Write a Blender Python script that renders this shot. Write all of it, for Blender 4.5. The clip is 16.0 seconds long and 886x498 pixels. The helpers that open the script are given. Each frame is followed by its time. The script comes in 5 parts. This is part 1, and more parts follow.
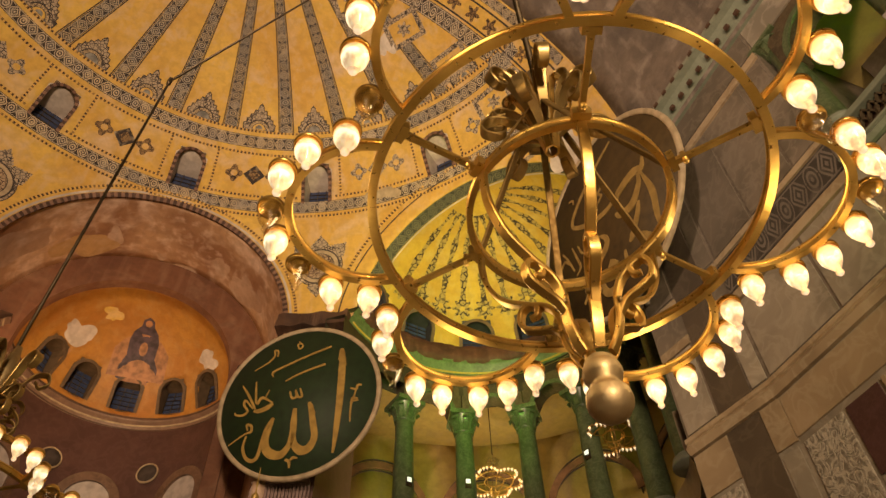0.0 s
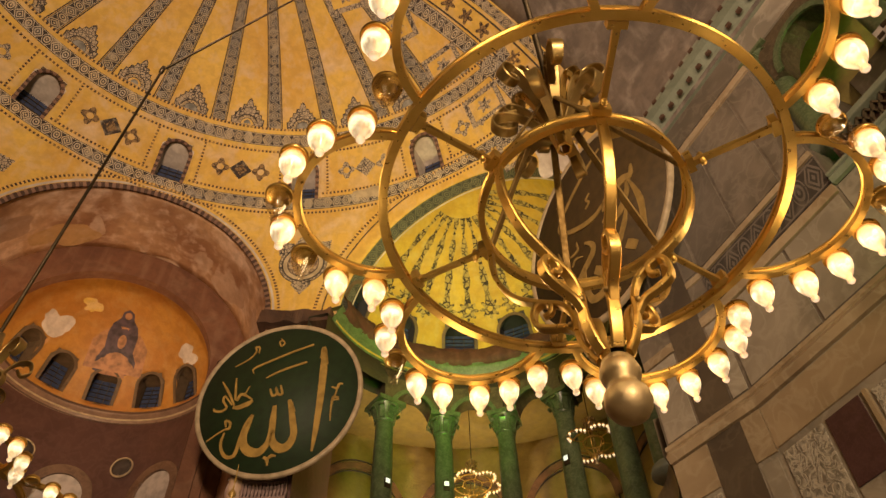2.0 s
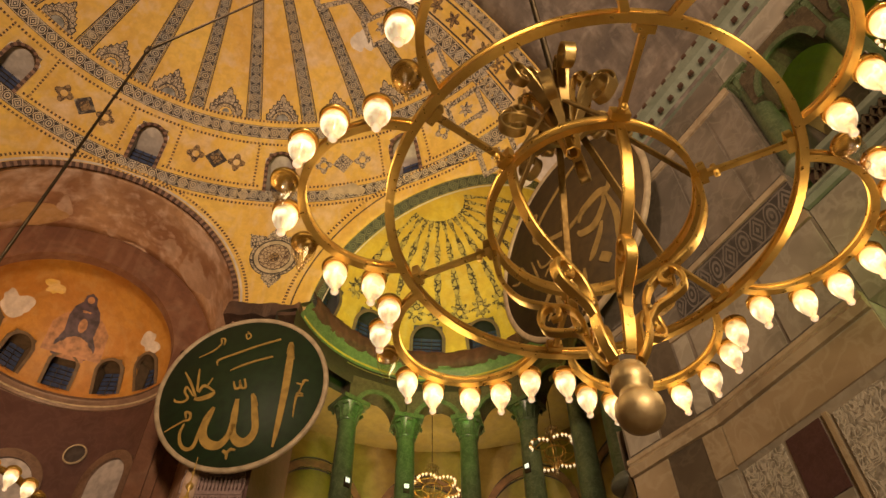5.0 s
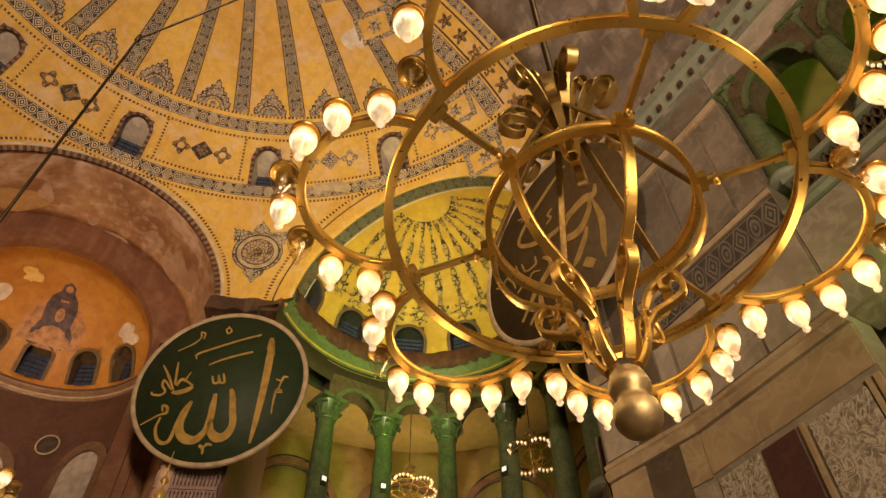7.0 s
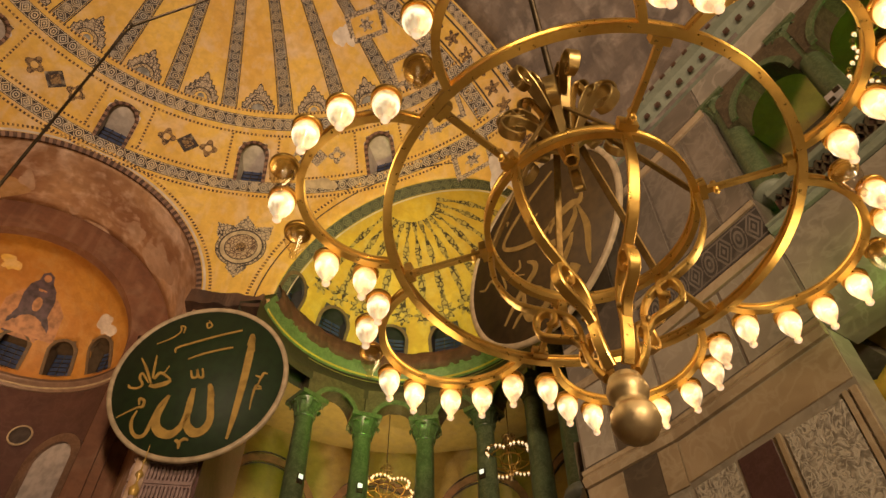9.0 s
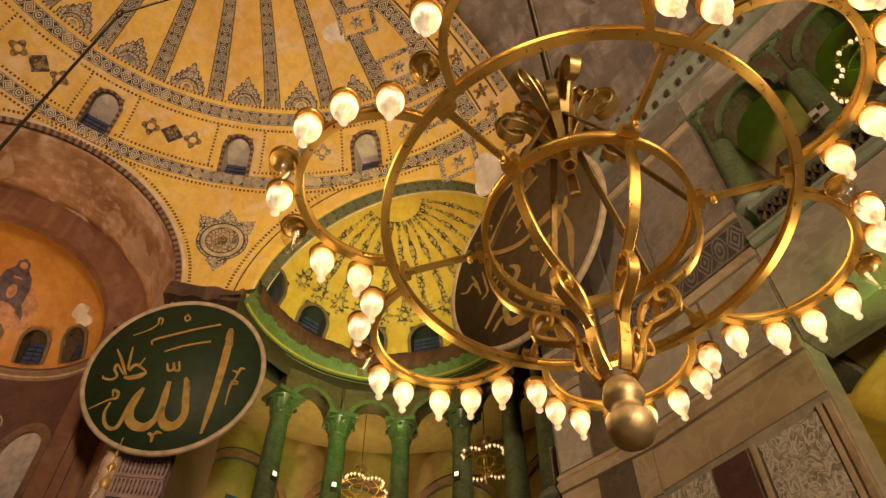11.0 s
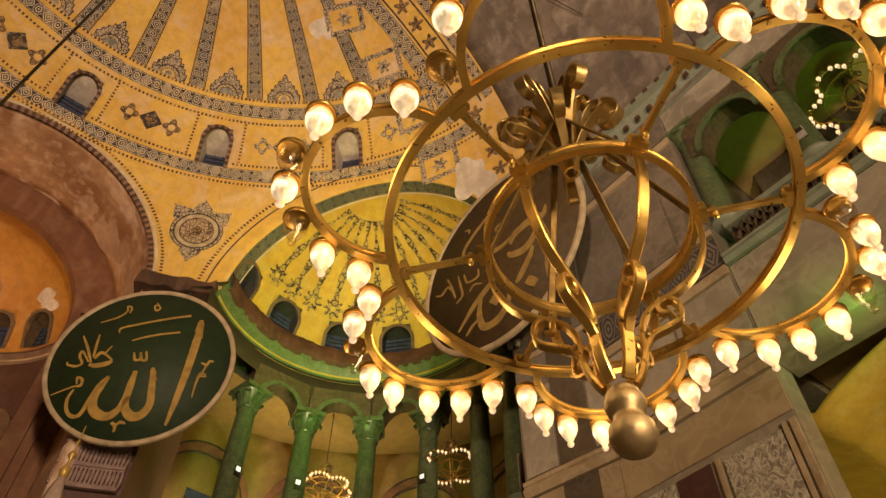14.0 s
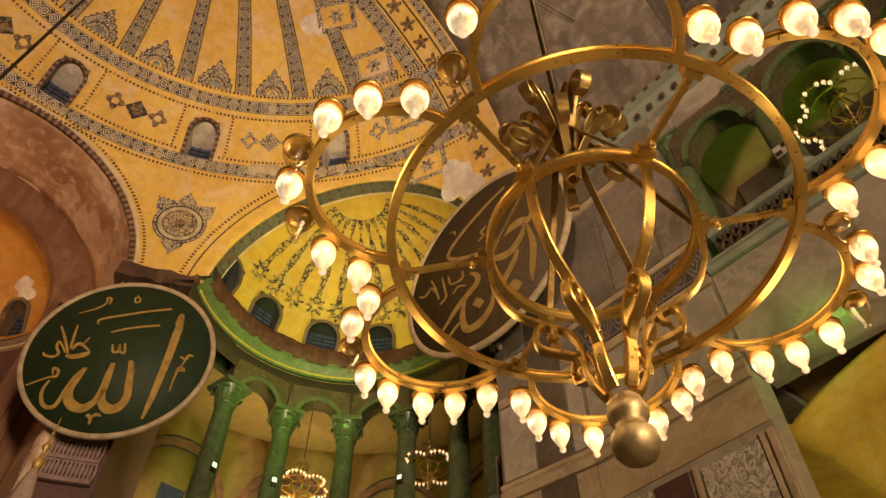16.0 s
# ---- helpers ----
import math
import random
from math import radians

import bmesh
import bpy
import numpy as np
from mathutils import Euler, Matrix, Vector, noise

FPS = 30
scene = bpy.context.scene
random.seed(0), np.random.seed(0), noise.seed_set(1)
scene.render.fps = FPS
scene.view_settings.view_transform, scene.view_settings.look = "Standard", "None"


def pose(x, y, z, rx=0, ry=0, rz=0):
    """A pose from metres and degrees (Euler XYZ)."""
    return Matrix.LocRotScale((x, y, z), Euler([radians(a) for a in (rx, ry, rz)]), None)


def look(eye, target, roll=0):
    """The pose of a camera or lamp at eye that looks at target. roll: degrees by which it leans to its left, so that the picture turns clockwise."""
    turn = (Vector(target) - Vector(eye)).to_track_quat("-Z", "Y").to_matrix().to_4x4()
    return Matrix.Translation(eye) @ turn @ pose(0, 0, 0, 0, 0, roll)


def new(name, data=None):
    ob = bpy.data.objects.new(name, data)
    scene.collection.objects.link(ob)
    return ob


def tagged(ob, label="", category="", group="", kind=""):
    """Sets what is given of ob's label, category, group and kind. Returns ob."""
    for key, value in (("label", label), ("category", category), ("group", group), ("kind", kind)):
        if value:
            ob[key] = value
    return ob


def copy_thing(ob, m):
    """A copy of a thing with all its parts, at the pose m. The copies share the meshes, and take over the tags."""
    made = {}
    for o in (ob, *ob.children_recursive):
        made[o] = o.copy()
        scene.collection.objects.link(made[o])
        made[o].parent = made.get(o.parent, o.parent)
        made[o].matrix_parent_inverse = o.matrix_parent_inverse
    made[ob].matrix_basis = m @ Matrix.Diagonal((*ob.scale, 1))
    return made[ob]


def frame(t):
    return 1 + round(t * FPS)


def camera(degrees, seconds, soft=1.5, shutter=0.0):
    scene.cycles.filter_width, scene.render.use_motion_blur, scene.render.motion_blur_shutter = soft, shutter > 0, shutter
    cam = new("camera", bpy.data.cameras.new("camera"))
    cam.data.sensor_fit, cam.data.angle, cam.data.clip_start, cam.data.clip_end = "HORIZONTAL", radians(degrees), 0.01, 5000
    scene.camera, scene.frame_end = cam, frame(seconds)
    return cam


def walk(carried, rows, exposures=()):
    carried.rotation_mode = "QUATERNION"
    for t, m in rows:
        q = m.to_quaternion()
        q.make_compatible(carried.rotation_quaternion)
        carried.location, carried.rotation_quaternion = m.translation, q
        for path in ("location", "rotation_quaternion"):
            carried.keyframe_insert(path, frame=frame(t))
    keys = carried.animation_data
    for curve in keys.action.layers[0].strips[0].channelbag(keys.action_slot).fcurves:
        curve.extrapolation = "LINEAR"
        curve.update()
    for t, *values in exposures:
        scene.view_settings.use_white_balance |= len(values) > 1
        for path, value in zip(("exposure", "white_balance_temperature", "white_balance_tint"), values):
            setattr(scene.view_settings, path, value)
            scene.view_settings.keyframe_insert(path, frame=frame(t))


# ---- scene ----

cam = camera(63.4, 16.0)
ROWS = [  # seconds, x, y, z, turn about x, y, z
    (0.0, 3.646, 7.552, 1.638, 139.69, 1.25, -21.60),
    (0.5, 3.633, 7.570, 1.642, 139.72, 1.20, -22.13),
    (1.0, 3.619, 7.586, 1.645, 139.74, 1.16, -22.55),
    (1.5, 3.605, 7.603, 1.647, 139.75, 1.13, -22.96),
    (2.0, 3.570, 7.648, 1.662, 139.82, 1.05, -23.90),
    (2.5, 3.534, 7.690, 1.680, 139.89, 0.94, -25.05),
    (3.0, 3.515, 7.710, 1.685, 139.90, 0.87, -25.74),
    (3.5, 3.501, 7.723, 1.688, 139.90, 0.81, -26.29),
    (4.0, 3.492, 7.735, 1.690, 139.94, 0.75, -26.85),
    (6.5, 3.440, 7.790, 1.698, 140.04, 0.51, -29.80),
    (7.0, 3.430, 7.800, 1.700, 140.06, 0.45, -30.36),
    (7.5, 3.418, 7.812, 1.701, 140.09, 0.40, -30.96),
    (8.0, 3.406, 7.824, 1.703, 140.12, 0.36, -31.51),
    (8.5, 3.396, 7.834, 1.705, 140.14, 0.32, -32.09),
    (9.0, 3.389, 7.843, 1.707, 140.16, 0.26, -32.67),
    (11.5, 3.332, 7.896, 1.708, 140.30, 0.02, -35.84),
    (12.0, 3.321, 7.908, 1.710, 140.34, -0.04, -36.46),
    (12.5, 3.308, 7.920, 1.710, 140.37, -0.09, -37.15),
    (13.0, 3.294, 7.933, 1.709, 140.41, -0.13, -37.73),
    (13.5, 3.277, 7.946, 1.710, 140.43, -0.16, -38.30),
    (14.0, 3.263, 7.960, 1.709, 140.48, -0.19, -38.79),
    (14.5, 3.249, 7.972, 1.714, 140.50, -0.23, -39.37),
    (15.0, 3.236, 7.983, 1.717, 140.53, -0.27, -39.96),
    (15.5, 3.219, 7.997, 1.716, 140.56, -0.31, -40.56),
    (16.0, 3.206, 8.010, 1.716, 140.58, -0.32, -41.10),
]
walk(cam, [(r[0], pose(*r[1:])) for r in ROWS])

# ---- light ----
world = bpy.data.worlds.new("world")
scene.world = world
world.use_nodes = True
world.node_tree.nodes["Background"].inputs["Color"].default_value = (0.9, 0.62, 0.4, 1)
world.node_tree.nodes["Background"].inputs["Strength"].default_value = 0.03
scene.view_settings.exposure = 0.0


def lamp(name, place, target, watts, colour, size=1.0, spread=180):
    data = bpy.data.lights.new(name, "AREA")
    data.energy, data.color, data.shape, data.size = watts, colour, "DISK", size
    data.spread = radians(spread)
    ob = new(name, data)
    ob.matrix_world = look(place, target)
    return tagged(ob, kind="structure")


WARM = (1.0, 0.69, 0.46)
ORANGE = (1.0, 0.57, 0.26)
GREEN = (0.3, 1.0, 0.06)
lamp("floodlight_semidome", (-1, 4, 14), (6, 26, 32), 2300, WARM, 2.0, 120)
# added fill in mid-nave, for the general light of chandeliers out of view
lamp("floodlight_nave", (0, -8, 6), (12, 14, 16), 3000, (1.0, 0.71, 0.41), 3.0, 150)
lamp("floodlight_apse", (-2.5, 31.5, 19.5), (0.5, 38.5, 26), 230, ORANGE, 0.8, 130)
lamp("floodlight_exedra", (10.0, 22.5, 19.5), (13.4, 28, 27), 240, (1.0, 0.82, 0.26), 0.8, 110)
lamp("floodlight_green", (12.4, 25.0, 17.5), (14, 31.0, 22.0), 85, GREEN, 0.6, 110)
lamp("floodlight_green", (20.5, 8.0, 15.0), (16.6, 9.5, 22.0), 36, GREEN, 0.6, 150)
lamp("floodlight_green", (15.3, 9.9, 11.6), (16.2, 11.8, 12.7), 8, GREEN, 0.2, 100)
lamp("floodlight_gallery", (15.6, 32.6, 14.2), (16.2, 36.0, 19), 540, (1.0, 0.74, 0.34), 0.8, 175)
# two unseen fill lamps, added to brighten the aisle vault
lamp("floodlight_aisle", (21.0, 14.5, 4.0), (20.5, 16, 12.0), 75, (1.0, 0.8, 0.28), 0.8, 170)
lamp("floodlight_aisle", (19.5, 5, 4.0), (20, 9, 12.4), 150, (1.0, 0.8, 0.3), 0.8, 170)
for k in range(6):   # the light of each lobe's bulbs
    a = radians(37.6 + 60 * k)
    data = bpy.data.lights.new("lobe_light", "POINT")
    data.energy, data.color, data.shadow_soft_size = 5.5, (1.0, 0.72, 0.34), 0.12
    new("lobe_light", data).location = (4.82 + 0.95 * math.cos(a), 8.99 + 0.95 * math.sin(a), 3.8)

# ---- materials ----


def nodes_of(name):
    m = bpy.data.materials.new(name)
    m.use_nodes = True
    return m, m.node_tree.nodes, m.node_tree.links, m.node_tree.nodes["Principled BSDF"]


def math_node(n, l, op, a, b=None):
    node = n.new("ShaderNodeMath")
    node.operation = op
    for k, v in enumerate((a, b)):
        if v is None:
            continue
        if isinstance(v, (int, float)):
            node.inputs[k].default_value = v
        else:
            l.new(v, node.inputs[k])
    return node.outputs[0]


def mixed(n, l, fac, a, b):
    node = n.new("ShaderNodeMix")
    node.data_type = "RGBA"
    if isinstance(fac, (int, float)):
        node.inputs[0].default_value = fac
    else:
        l.new(fac, node.inputs[0])
    for k, v in ((6, a), (7, b)):
        if isinstance(v, tuple):
            node.inputs[k].default_value = (*v, 1)
        else:
            l.new(v, node.inputs[k])
    return node.outputs[2]


def noise_fac(n, l, scale, detail=5, low=0.4, high=0.65, distort=0.0, coords="Object"):
    tc = n.new("ShaderNodeTexCoord")
    t = n.new("ShaderNodeTexNoise")
    t.inputs["Scale"].default_value, t.inputs["Detail"].default_value = scale, detail
    t.inputs["Distortion"].default_value = distort
    l.new(tc.outputs[coords], t.inputs["Vector"])
    r = n.new("ShaderNodeMapRange")
    r.inputs[1].default_value, r.inputs[2].default_value = low, high
    l.new(t.outputs[0], r.inputs[0])
    return r.outputs[0]


def bumped(n, l, b, height, strength=0.3, distance=0.02):
    node = n.new("ShaderNodeBump")
    node.inputs["Strength"].default_value, node.inputs["Distance"].default_value = strength, distance
    l.new(height, node.inputs["Height"])
    l.new(node.outputs[0], b.inputs["Normal"])


def plaster(name, base, second, stain, rough=0.75, scale=0.45, amount=0.6):
    """Painted plaster: broad clouds, small mottling, blotchy stains."""
    m, n, l, b = nodes_of(name)
    c = mixed(n, l, noise_fac(n, l, scale, 6), base, second)
    f = math_node(n, l, "MULTIPLY", noise_fac(n, l, scale * 2.3, 9, 0.52, 0.75, 0.6), amount)
    c = mixed(n, l, f, c, stain)
    mid = noise_fac(n, l, 2.6, 12, 0.42, 0.62, 0.4)
    c = mixed(n, l, math_node(n, l, "MULTIPLY", mid, 0.3), c, tuple(v * 0.6 for v in second))
    streak = n.new("ShaderNodeTexNoise")   # run-off streaks, long in z
    sm, stc = n.new("ShaderNodeMapping"), n.new("ShaderNodeTexCoord")
    sm.inputs["Scale"].default_value = (1.6, 1.6, 0.22)
    l.new(stc.outputs["Object"], sm.inputs["Vector"])
    l.new(sm.outputs[0], streak.inputs["Vector"])
    streak.inputs["Scale"].default_value, streak.inputs["Detail"].default_value = 1.5, 8
    sr = n.new("ShaderNodeMapRange")
    sr.inputs[1].default_value, sr.inputs[2].default_value, sr.inputs[4].default_value = 0.52, 0.72, 0.45
    l.new(streak.outputs[0], sr.inputs[0])
    c = mixed(n, l, sr.outputs[0], c, stain)
    fine = noise_fac(n, l, 9.0, 8, 0.2, 0.9)
    c = mixed(n, l, math_node(n, l, "MULTIPLY", fine, 0.28), c, tuple(v * 0.5 for v in base))
    l.new(c, b.inputs["Base Color"])
    b.inputs["Roughness"].default_value = rough
    bumped(n, l, b, fine, 0.35, 0.03)
    return m


def marble(name, base, vein, second, rough=0.4, scale=0.6):
    """Polished old marble: bent veins over broad tone changes, each slab different."""
    m, n, l, b = nodes_of(name)
    tc, oi = n.new("ShaderNodeTexCoord"), n.new("ShaderNodeObjectInfo")
    add = n.new("ShaderNodeVectorMath")
    add.operation = "ADD"
    off = n.new("ShaderNodeCombineXYZ")
    r = math_node(n, l, "MULTIPLY", oi.outputs["Random"], 40.0)
    for k in range(3):
        l.new(r, off.inputs[k])
    l.new(tc.outputs["Object"], add.inputs[0])
    l.new(off.outputs[0], add.inputs[1])
    t = n.new("ShaderNodeTexNoise")
    t.inputs["Scale"].default_value, t.inputs["Detail"].default_value, t.inputs["Distortion"].default_value = scale, 12, 0.7
    l.new(add.outputs[0], t.inputs["Vector"])
    r1 = n.new("ShaderNodeMapRange")
    r1.inputs[1].default_value, r1.inputs[2].default_value = 0.35, 0.65
    l.new(t.outputs[0], r1.inputs[0])
    c = mixed(n, l, r1.outputs[0], base, second)
    t2 = n.new("ShaderNodeTexNoise")
    t2.inputs["Scale"].default_value, t2.inputs["Detail"].default_value, t2.inputs["Distortion"].default_value = scale * 2.6, 14, 0.6
    l.new(add.outputs[0], t2.inputs["Vector"])
    ridge = math_node(n, l, "ABSOLUTE", math_node(n, l, "SUBTRACT", t2.outputs[0], 0.5))
    r2 = n.new("ShaderNodeMapRange")
    r2.inputs[1].default_value, r2.inputs[2].default_value, r2.inputs[3].default_value, r2.inputs[4].default_value = 0.0, 0.06, 0.4, 0.0
    l.new(ridge, r2.inputs[0])
    c = mixed(n, l, r2.outputs[0], c, vein)
    tone = math_node(n, l, "MULTIPLY", oi.outputs["Random"], 0.3)
    c = mixed(n, l, tone, c, tuple(v * 0.5 for v in base))
    l.new(c, b.inputs["Base Color"])
    b.inputs["Roughness"].default_value = rough
    bumped(n, l, b, t.outputs[0], 0.15, 0.02)
    return m


def ornament(name, ground, ink, light, period=0.45, dots=False):
    """A painted strip: lozenges and stems along the strip, with edge lines; uses the strip's own coordinates in metres."""
    m, n, l, b = nodes_of(name)
    uv = n.new("ShaderNodeUVMap")
    sep = n.new("ShaderNodeSeparateXYZ")
    l.new(uv.outputs[0], sep.inputs[0])
    u, v = sep.outputs[0], sep.outputs[1]
    fv = math_node(n, l, "ABSOLUTE", math_node(n, l, "SUBTRACT", math_node(n, l, "FRACT", math_node(n, l, "DIVIDE", v, period)), 0.5))
    fu = math_node(n, l, "ABSOLUTE", math_node(n, l, "SUBTRACT", u, 0.5))
    d = math_node(n, l, "ADD", fv, fu)
    if dots:
        mask = math_node(n, l, "LESS_THAN", fv, 0.26)
    else:
        round_ = math_node(n, l, "SQRT", math_node(n, l, "ADD", math_node(n, l, "MULTIPLY", fu, fu), math_node(n, l, "MULTIPLY", fv, fv)))
        odd = math_node(n, l, "GREATER_THAN", math_node(n, l, "FRACT", math_node(n, l, "DIVIDE", v, period * 2)), 0.5)
        a = math_node(n, l, "LESS_THAN", math_node(n, l, "ABSOLUTE", math_node(n, l, "SUBTRACT", d, 0.4)), 0.055)
        k = math_node(n, l, "LESS_THAN", math_node(n, l, "ABSOLUTE", math_node(n, l, "SUBTRACT", d, 0.17)), 0.06)
        p = math_node(n, l, "GREATER_THAN", d, 0.58)
        first_ = math_node(n, l, "MAXIMUM", math_node(n, l, "MAXIMUM", a, k), p)
        a = math_node(n, l, "LESS_THAN", math_node(n, l, "ABSOLUTE", math_node(n, l, "SUBTRACT", round_, 0.33)), 0.05)
        k = math_node(n, l, "LESS_THAN", math_node(n, l, "ABSOLUTE", math_node(n, l, "SUBTRACT", round_, 0.13)), 0.05)
        k2 = math_node(n, l, "LESS_THAN", math_node(n, l, "MULTIPLY", fu, fv), 0.006)
        p = math_node(n, l, "GREATER_THAN", round_, 0.44)
        second_ = math_node(n, l, "MAXIMUM", math_node(n, l, "MAXIMUM", a, k), math_node(n, l, "MAXIMUM", math_node(n, l, "MULTIPLY", k2, math_node(n, l, "GREATER_THAN", round_, 0.3)), p))
        both = math_node(n, l, "ADD", math_node(n, l, "MULTIPLY", first_, math_node(n, l, "SUBTRACT", 1.0, odd)), math_node(n, l, "MULTIPLY", second_, odd))
        pale = math_node(n, l, "LESS_THAN", math_node(n, l, "ABSOLUTE", math_node(n, l, "SUBTRACT", fu, 0.425)), 0.022)
        e = math_node(n, l, "GREATER_THAN", fu, 0.455)
        mask = math_node(n, l, "MULTIPLY", math_node(n, l, "MAXIMUM", both, e), math_node(n, l, "SUBTRACT", 1.0, pale))
    wear = noise_fac(n, l, 2.5, 8, 0.2, 0.48)
    c0 = mixed(n, l, noise_fac(n, l, 1.2, 5), ground, light)
    c = mixed(n, l, math_node(n, l, "MULTIPLY", mask, wear), c0, ink)
    l.new(c, b.inputs["Base Color"])
    b.inputs["Roughness"].default_value = 0.75
    return m


def metal(name, base, dark, rough=0.3):
    m, n, l, b = nodes_of(name)
    f = noise_fac(n, l, 5.0, 4, 0.3, 0.75)
    l.new(mixed(n, l, f, base, dark), b.inputs["Base Color"])
    b.inputs["Metallic"].default_value = 0.9
    r = n.new("ShaderNodeMapRange")
    r.inputs[3].default_value, r.inputs[4].default_value = rough - 0.08, rough + 0.14
    l.new(noise_fac(n, l, 40.0, 4, 0.3, 0.7), r.inputs[0])
    l.new(r.outputs[0], b.inputs["Roughness"])
    bumped(n, l, b, noise_fac(n, l, 60.0, 4, 0.2, 0.8), 0.08, 0.004)
    return m


def plain(name, base, rough=0.6, metallic=0.0, vary=0.3):
    m, n, l, b = nodes_of(name)
    l.new(mixed(n, l, noise_fac(n, l, 3.0, 7), base, tuple(v * (1 - vary) for v in base)), b.inputs["Base Color"])
    b.inputs["Roughness"].default_value, b.inputs["Metallic"].default_value = rough, metallic
    return m


def glow(name, colour, strength):
    m, n, l, b = nodes_of(name)
    b.inputs["Base Color"].default_value = (*colour, 1)
    b.inputs["Emission Color"].default_value = (*colour, 1)
    b.inputs["Emission Strength"].default_value = strength
    return m


def clear_glass(name, tint):
    """Thin blown glass: see-through, with mirror gloss that grows at the rim."""
    m, n, l, b = nodes_of(name)
    n.remove(b)
    clear, shine, mix = n.new("ShaderNodeBsdfTransparent"), n.new("ShaderNodeBsdfGlossy"), n.new("ShaderNodeMixShader")
    clear.inputs["Color"].default_value = (*tint, 1)
    shine.inputs["Roughness"].default_value = 0.06
    rim = n.new("ShaderNodeLayerWeight")
    rim.inputs["Blend"].default_value = 0.25
    l.new(math_node(n, l, "ADD", math_node(n, l, "MULTIPLY", rim.outputs["Facing"], 0.45), 0.06), mix.inputs[0])
    l.new(clear.outputs[0], mix.inputs[1])
    l.new(shine.outputs[0], mix.inputs[2])
    l.new(mix.outputs[0], n["Material Output"].inputs["Surface"])
    return m


OCHRE = plaster("ochre_plaster", (0.76, 0.5, 0.105), (0.65, 0.385, 0.08), (0.7, 0.53, 0.37), scale=0.3, amount=0.9)
YELLOW = plaster("yellow_plaster", (0.62, 0.43, 0.05), (0.52, 0.33, 0.04), (0.55, 0.45, 0.16))
VAULT = plaster("worn_vault_plaster", (0.54, 0.33, 0.19), (0.27, 0.125, 0.065), (0.82, 0.62, 0.5), rough=0.45, scale=0.3, amount=1.0)
APSE = plaster("gold_mosaic", (0.52, 0.25, 0.045), (0.42, 0.17, 0.03), (0.5, 0.3, 0.1), rough=0.5)
GALLERY = plaster("gallery_plaster", (0.58, 0.45, 0.16), (0.5, 0.36, 0.12), (0.42, 0.32, 0.2))
GREY = plaster("grey_plaster", (0.22, 0.175, 0.145), (0.115, 0.095, 0.085), (0.42, 0.36, 0.31), amount=1.0)
PALE = plaster("bare_lime_plaster", (0.78, 0.7, 0.62), (0.5, 0.42, 0.36), (0.4, 0.3, 0.22))
# dark brown, for ledges, cornice lines and parapet backs
DARK = plaster("dark_brown_plaster", (0.12, 0.06, 0.035), (0.06, 0.032, 0.022), (0.2, 0.11, 0.065))
MARBLE = marble("grey_marble", (0.44, 0.38, 0.31), (0.55, 0.49, 0.42), (0.25, 0.22, 0.18))
# the same grey marble coloured darker, for weaker light high on the pier
DIM_MARBLE = marble("dimmed_grey_marble", (0.23, 0.19, 0.155), (0.34, 0.29, 0.24), (0.13, 0.11, 0.088))
BUFF = marble("buff_marble", (0.5, 0.38, 0.25), (0.6, 0.5, 0.36), (0.34, 0.25, 0.16))
CORNICE = marble("cornice_marble", (0.3, 0.33, 0.26), (0.2, 0.22, 0.18), (0.22, 0.25, 0.19), rough=0.5, scale=2.0)
VERDE = marble("green_marble", (0.11, 0.15, 0.07), (0.24, 0.28, 0.16), (0.06, 0.085, 0.04), rough=0.3, scale=2.0)
NICHE_STONE = marble("dark_brown_spandrel_marble", (0.12, 0.085, 0.05), (0.2, 0.16, 0.1), (0.06, 0.045, 0.028), rough=0.5, scale=2.0)
PURPLISH = marble("mauve_marble", (0.15, 0.083, 0.076), (0.21, 0.13, 0.118), (0.1, 0.055, 0.052), scale=0.7)
PURPLE = marble("porphyry", (0.1, 0.045, 0.05), (0.14, 0.07, 0.075), (0.07, 0.03, 0.035), rough=0.35, scale=3.0)
INLAY = ornament("inlaid_marble", (0.15, 0.125, 0.105), (0.055, 0.045, 0.04), (0.2, 0.17, 0.145), 0.5)
LATTICE = ornament("painted_lattice", (0.6, 0.47, 0.3), (0.035, 0.025, 0.022), (0.46, 0.4, 0.33), 0.46)
STEM = ornament("painted_stems", (0.45, 0.35, 0.22), (0.035, 0.028, 0.028), (0.36, 0.32, 0.27), 0.46)
DOTS = ornament("painted_dots", (0.68, 0.42, 0.12), (0.07, 0.035, 0.02), (0.6, 0.38, 0.1), 0.18, True)
DENTIL = ornament("dentil_edge", (0.26, 0.15, 0.1), (0.06, 0.03, 0.022), (0.18, 0.1, 0.07), 0.3, True)
MOTIF = plain("painted_grey_motif", (0.3, 0.29, 0.27), 0.8, 0, 0.5)
MOTIF_DARK = plain("painted_dark_motif", (0.06, 0.045, 0.04), 0.8, 0, 0.4)
BRASS = metal("brass", (0.84, 0.57, 0.18), (0.48, 0.27, 0.065), 0.33)
BRONZE = metal("dull_bronze", (0.56, 0.42, 0.23), (0.42, 0.3, 0.15), 0.42)
AGED = metal("aged_brass", (0.6, 0.43, 0.18), (0.26, 0.17, 0.07), 0.38)
FINIAL = metal("satin_bronze", (0.66, 0.51, 0.31), (0.5, 0.37, 0.2), 0.46)
STAY = metal("dull_brass", (0.3, 0.2, 0.075), (0.18, 0.11, 0.04), 0.6)
IRON = metal("dark_iron", (0.12, 0.09, 0.06), (0.06, 0.045, 0.03), 0.5)
LIT, n_, l_, b_ = nodes_of("lit_bulb")   # frosted bulb: amber near the cap, hottest in its belly, creamy at the tip
tc_ = n_.new("ShaderNodeTexCoord")
sep_ = n_.new("ShaderNodeSeparateXYZ")
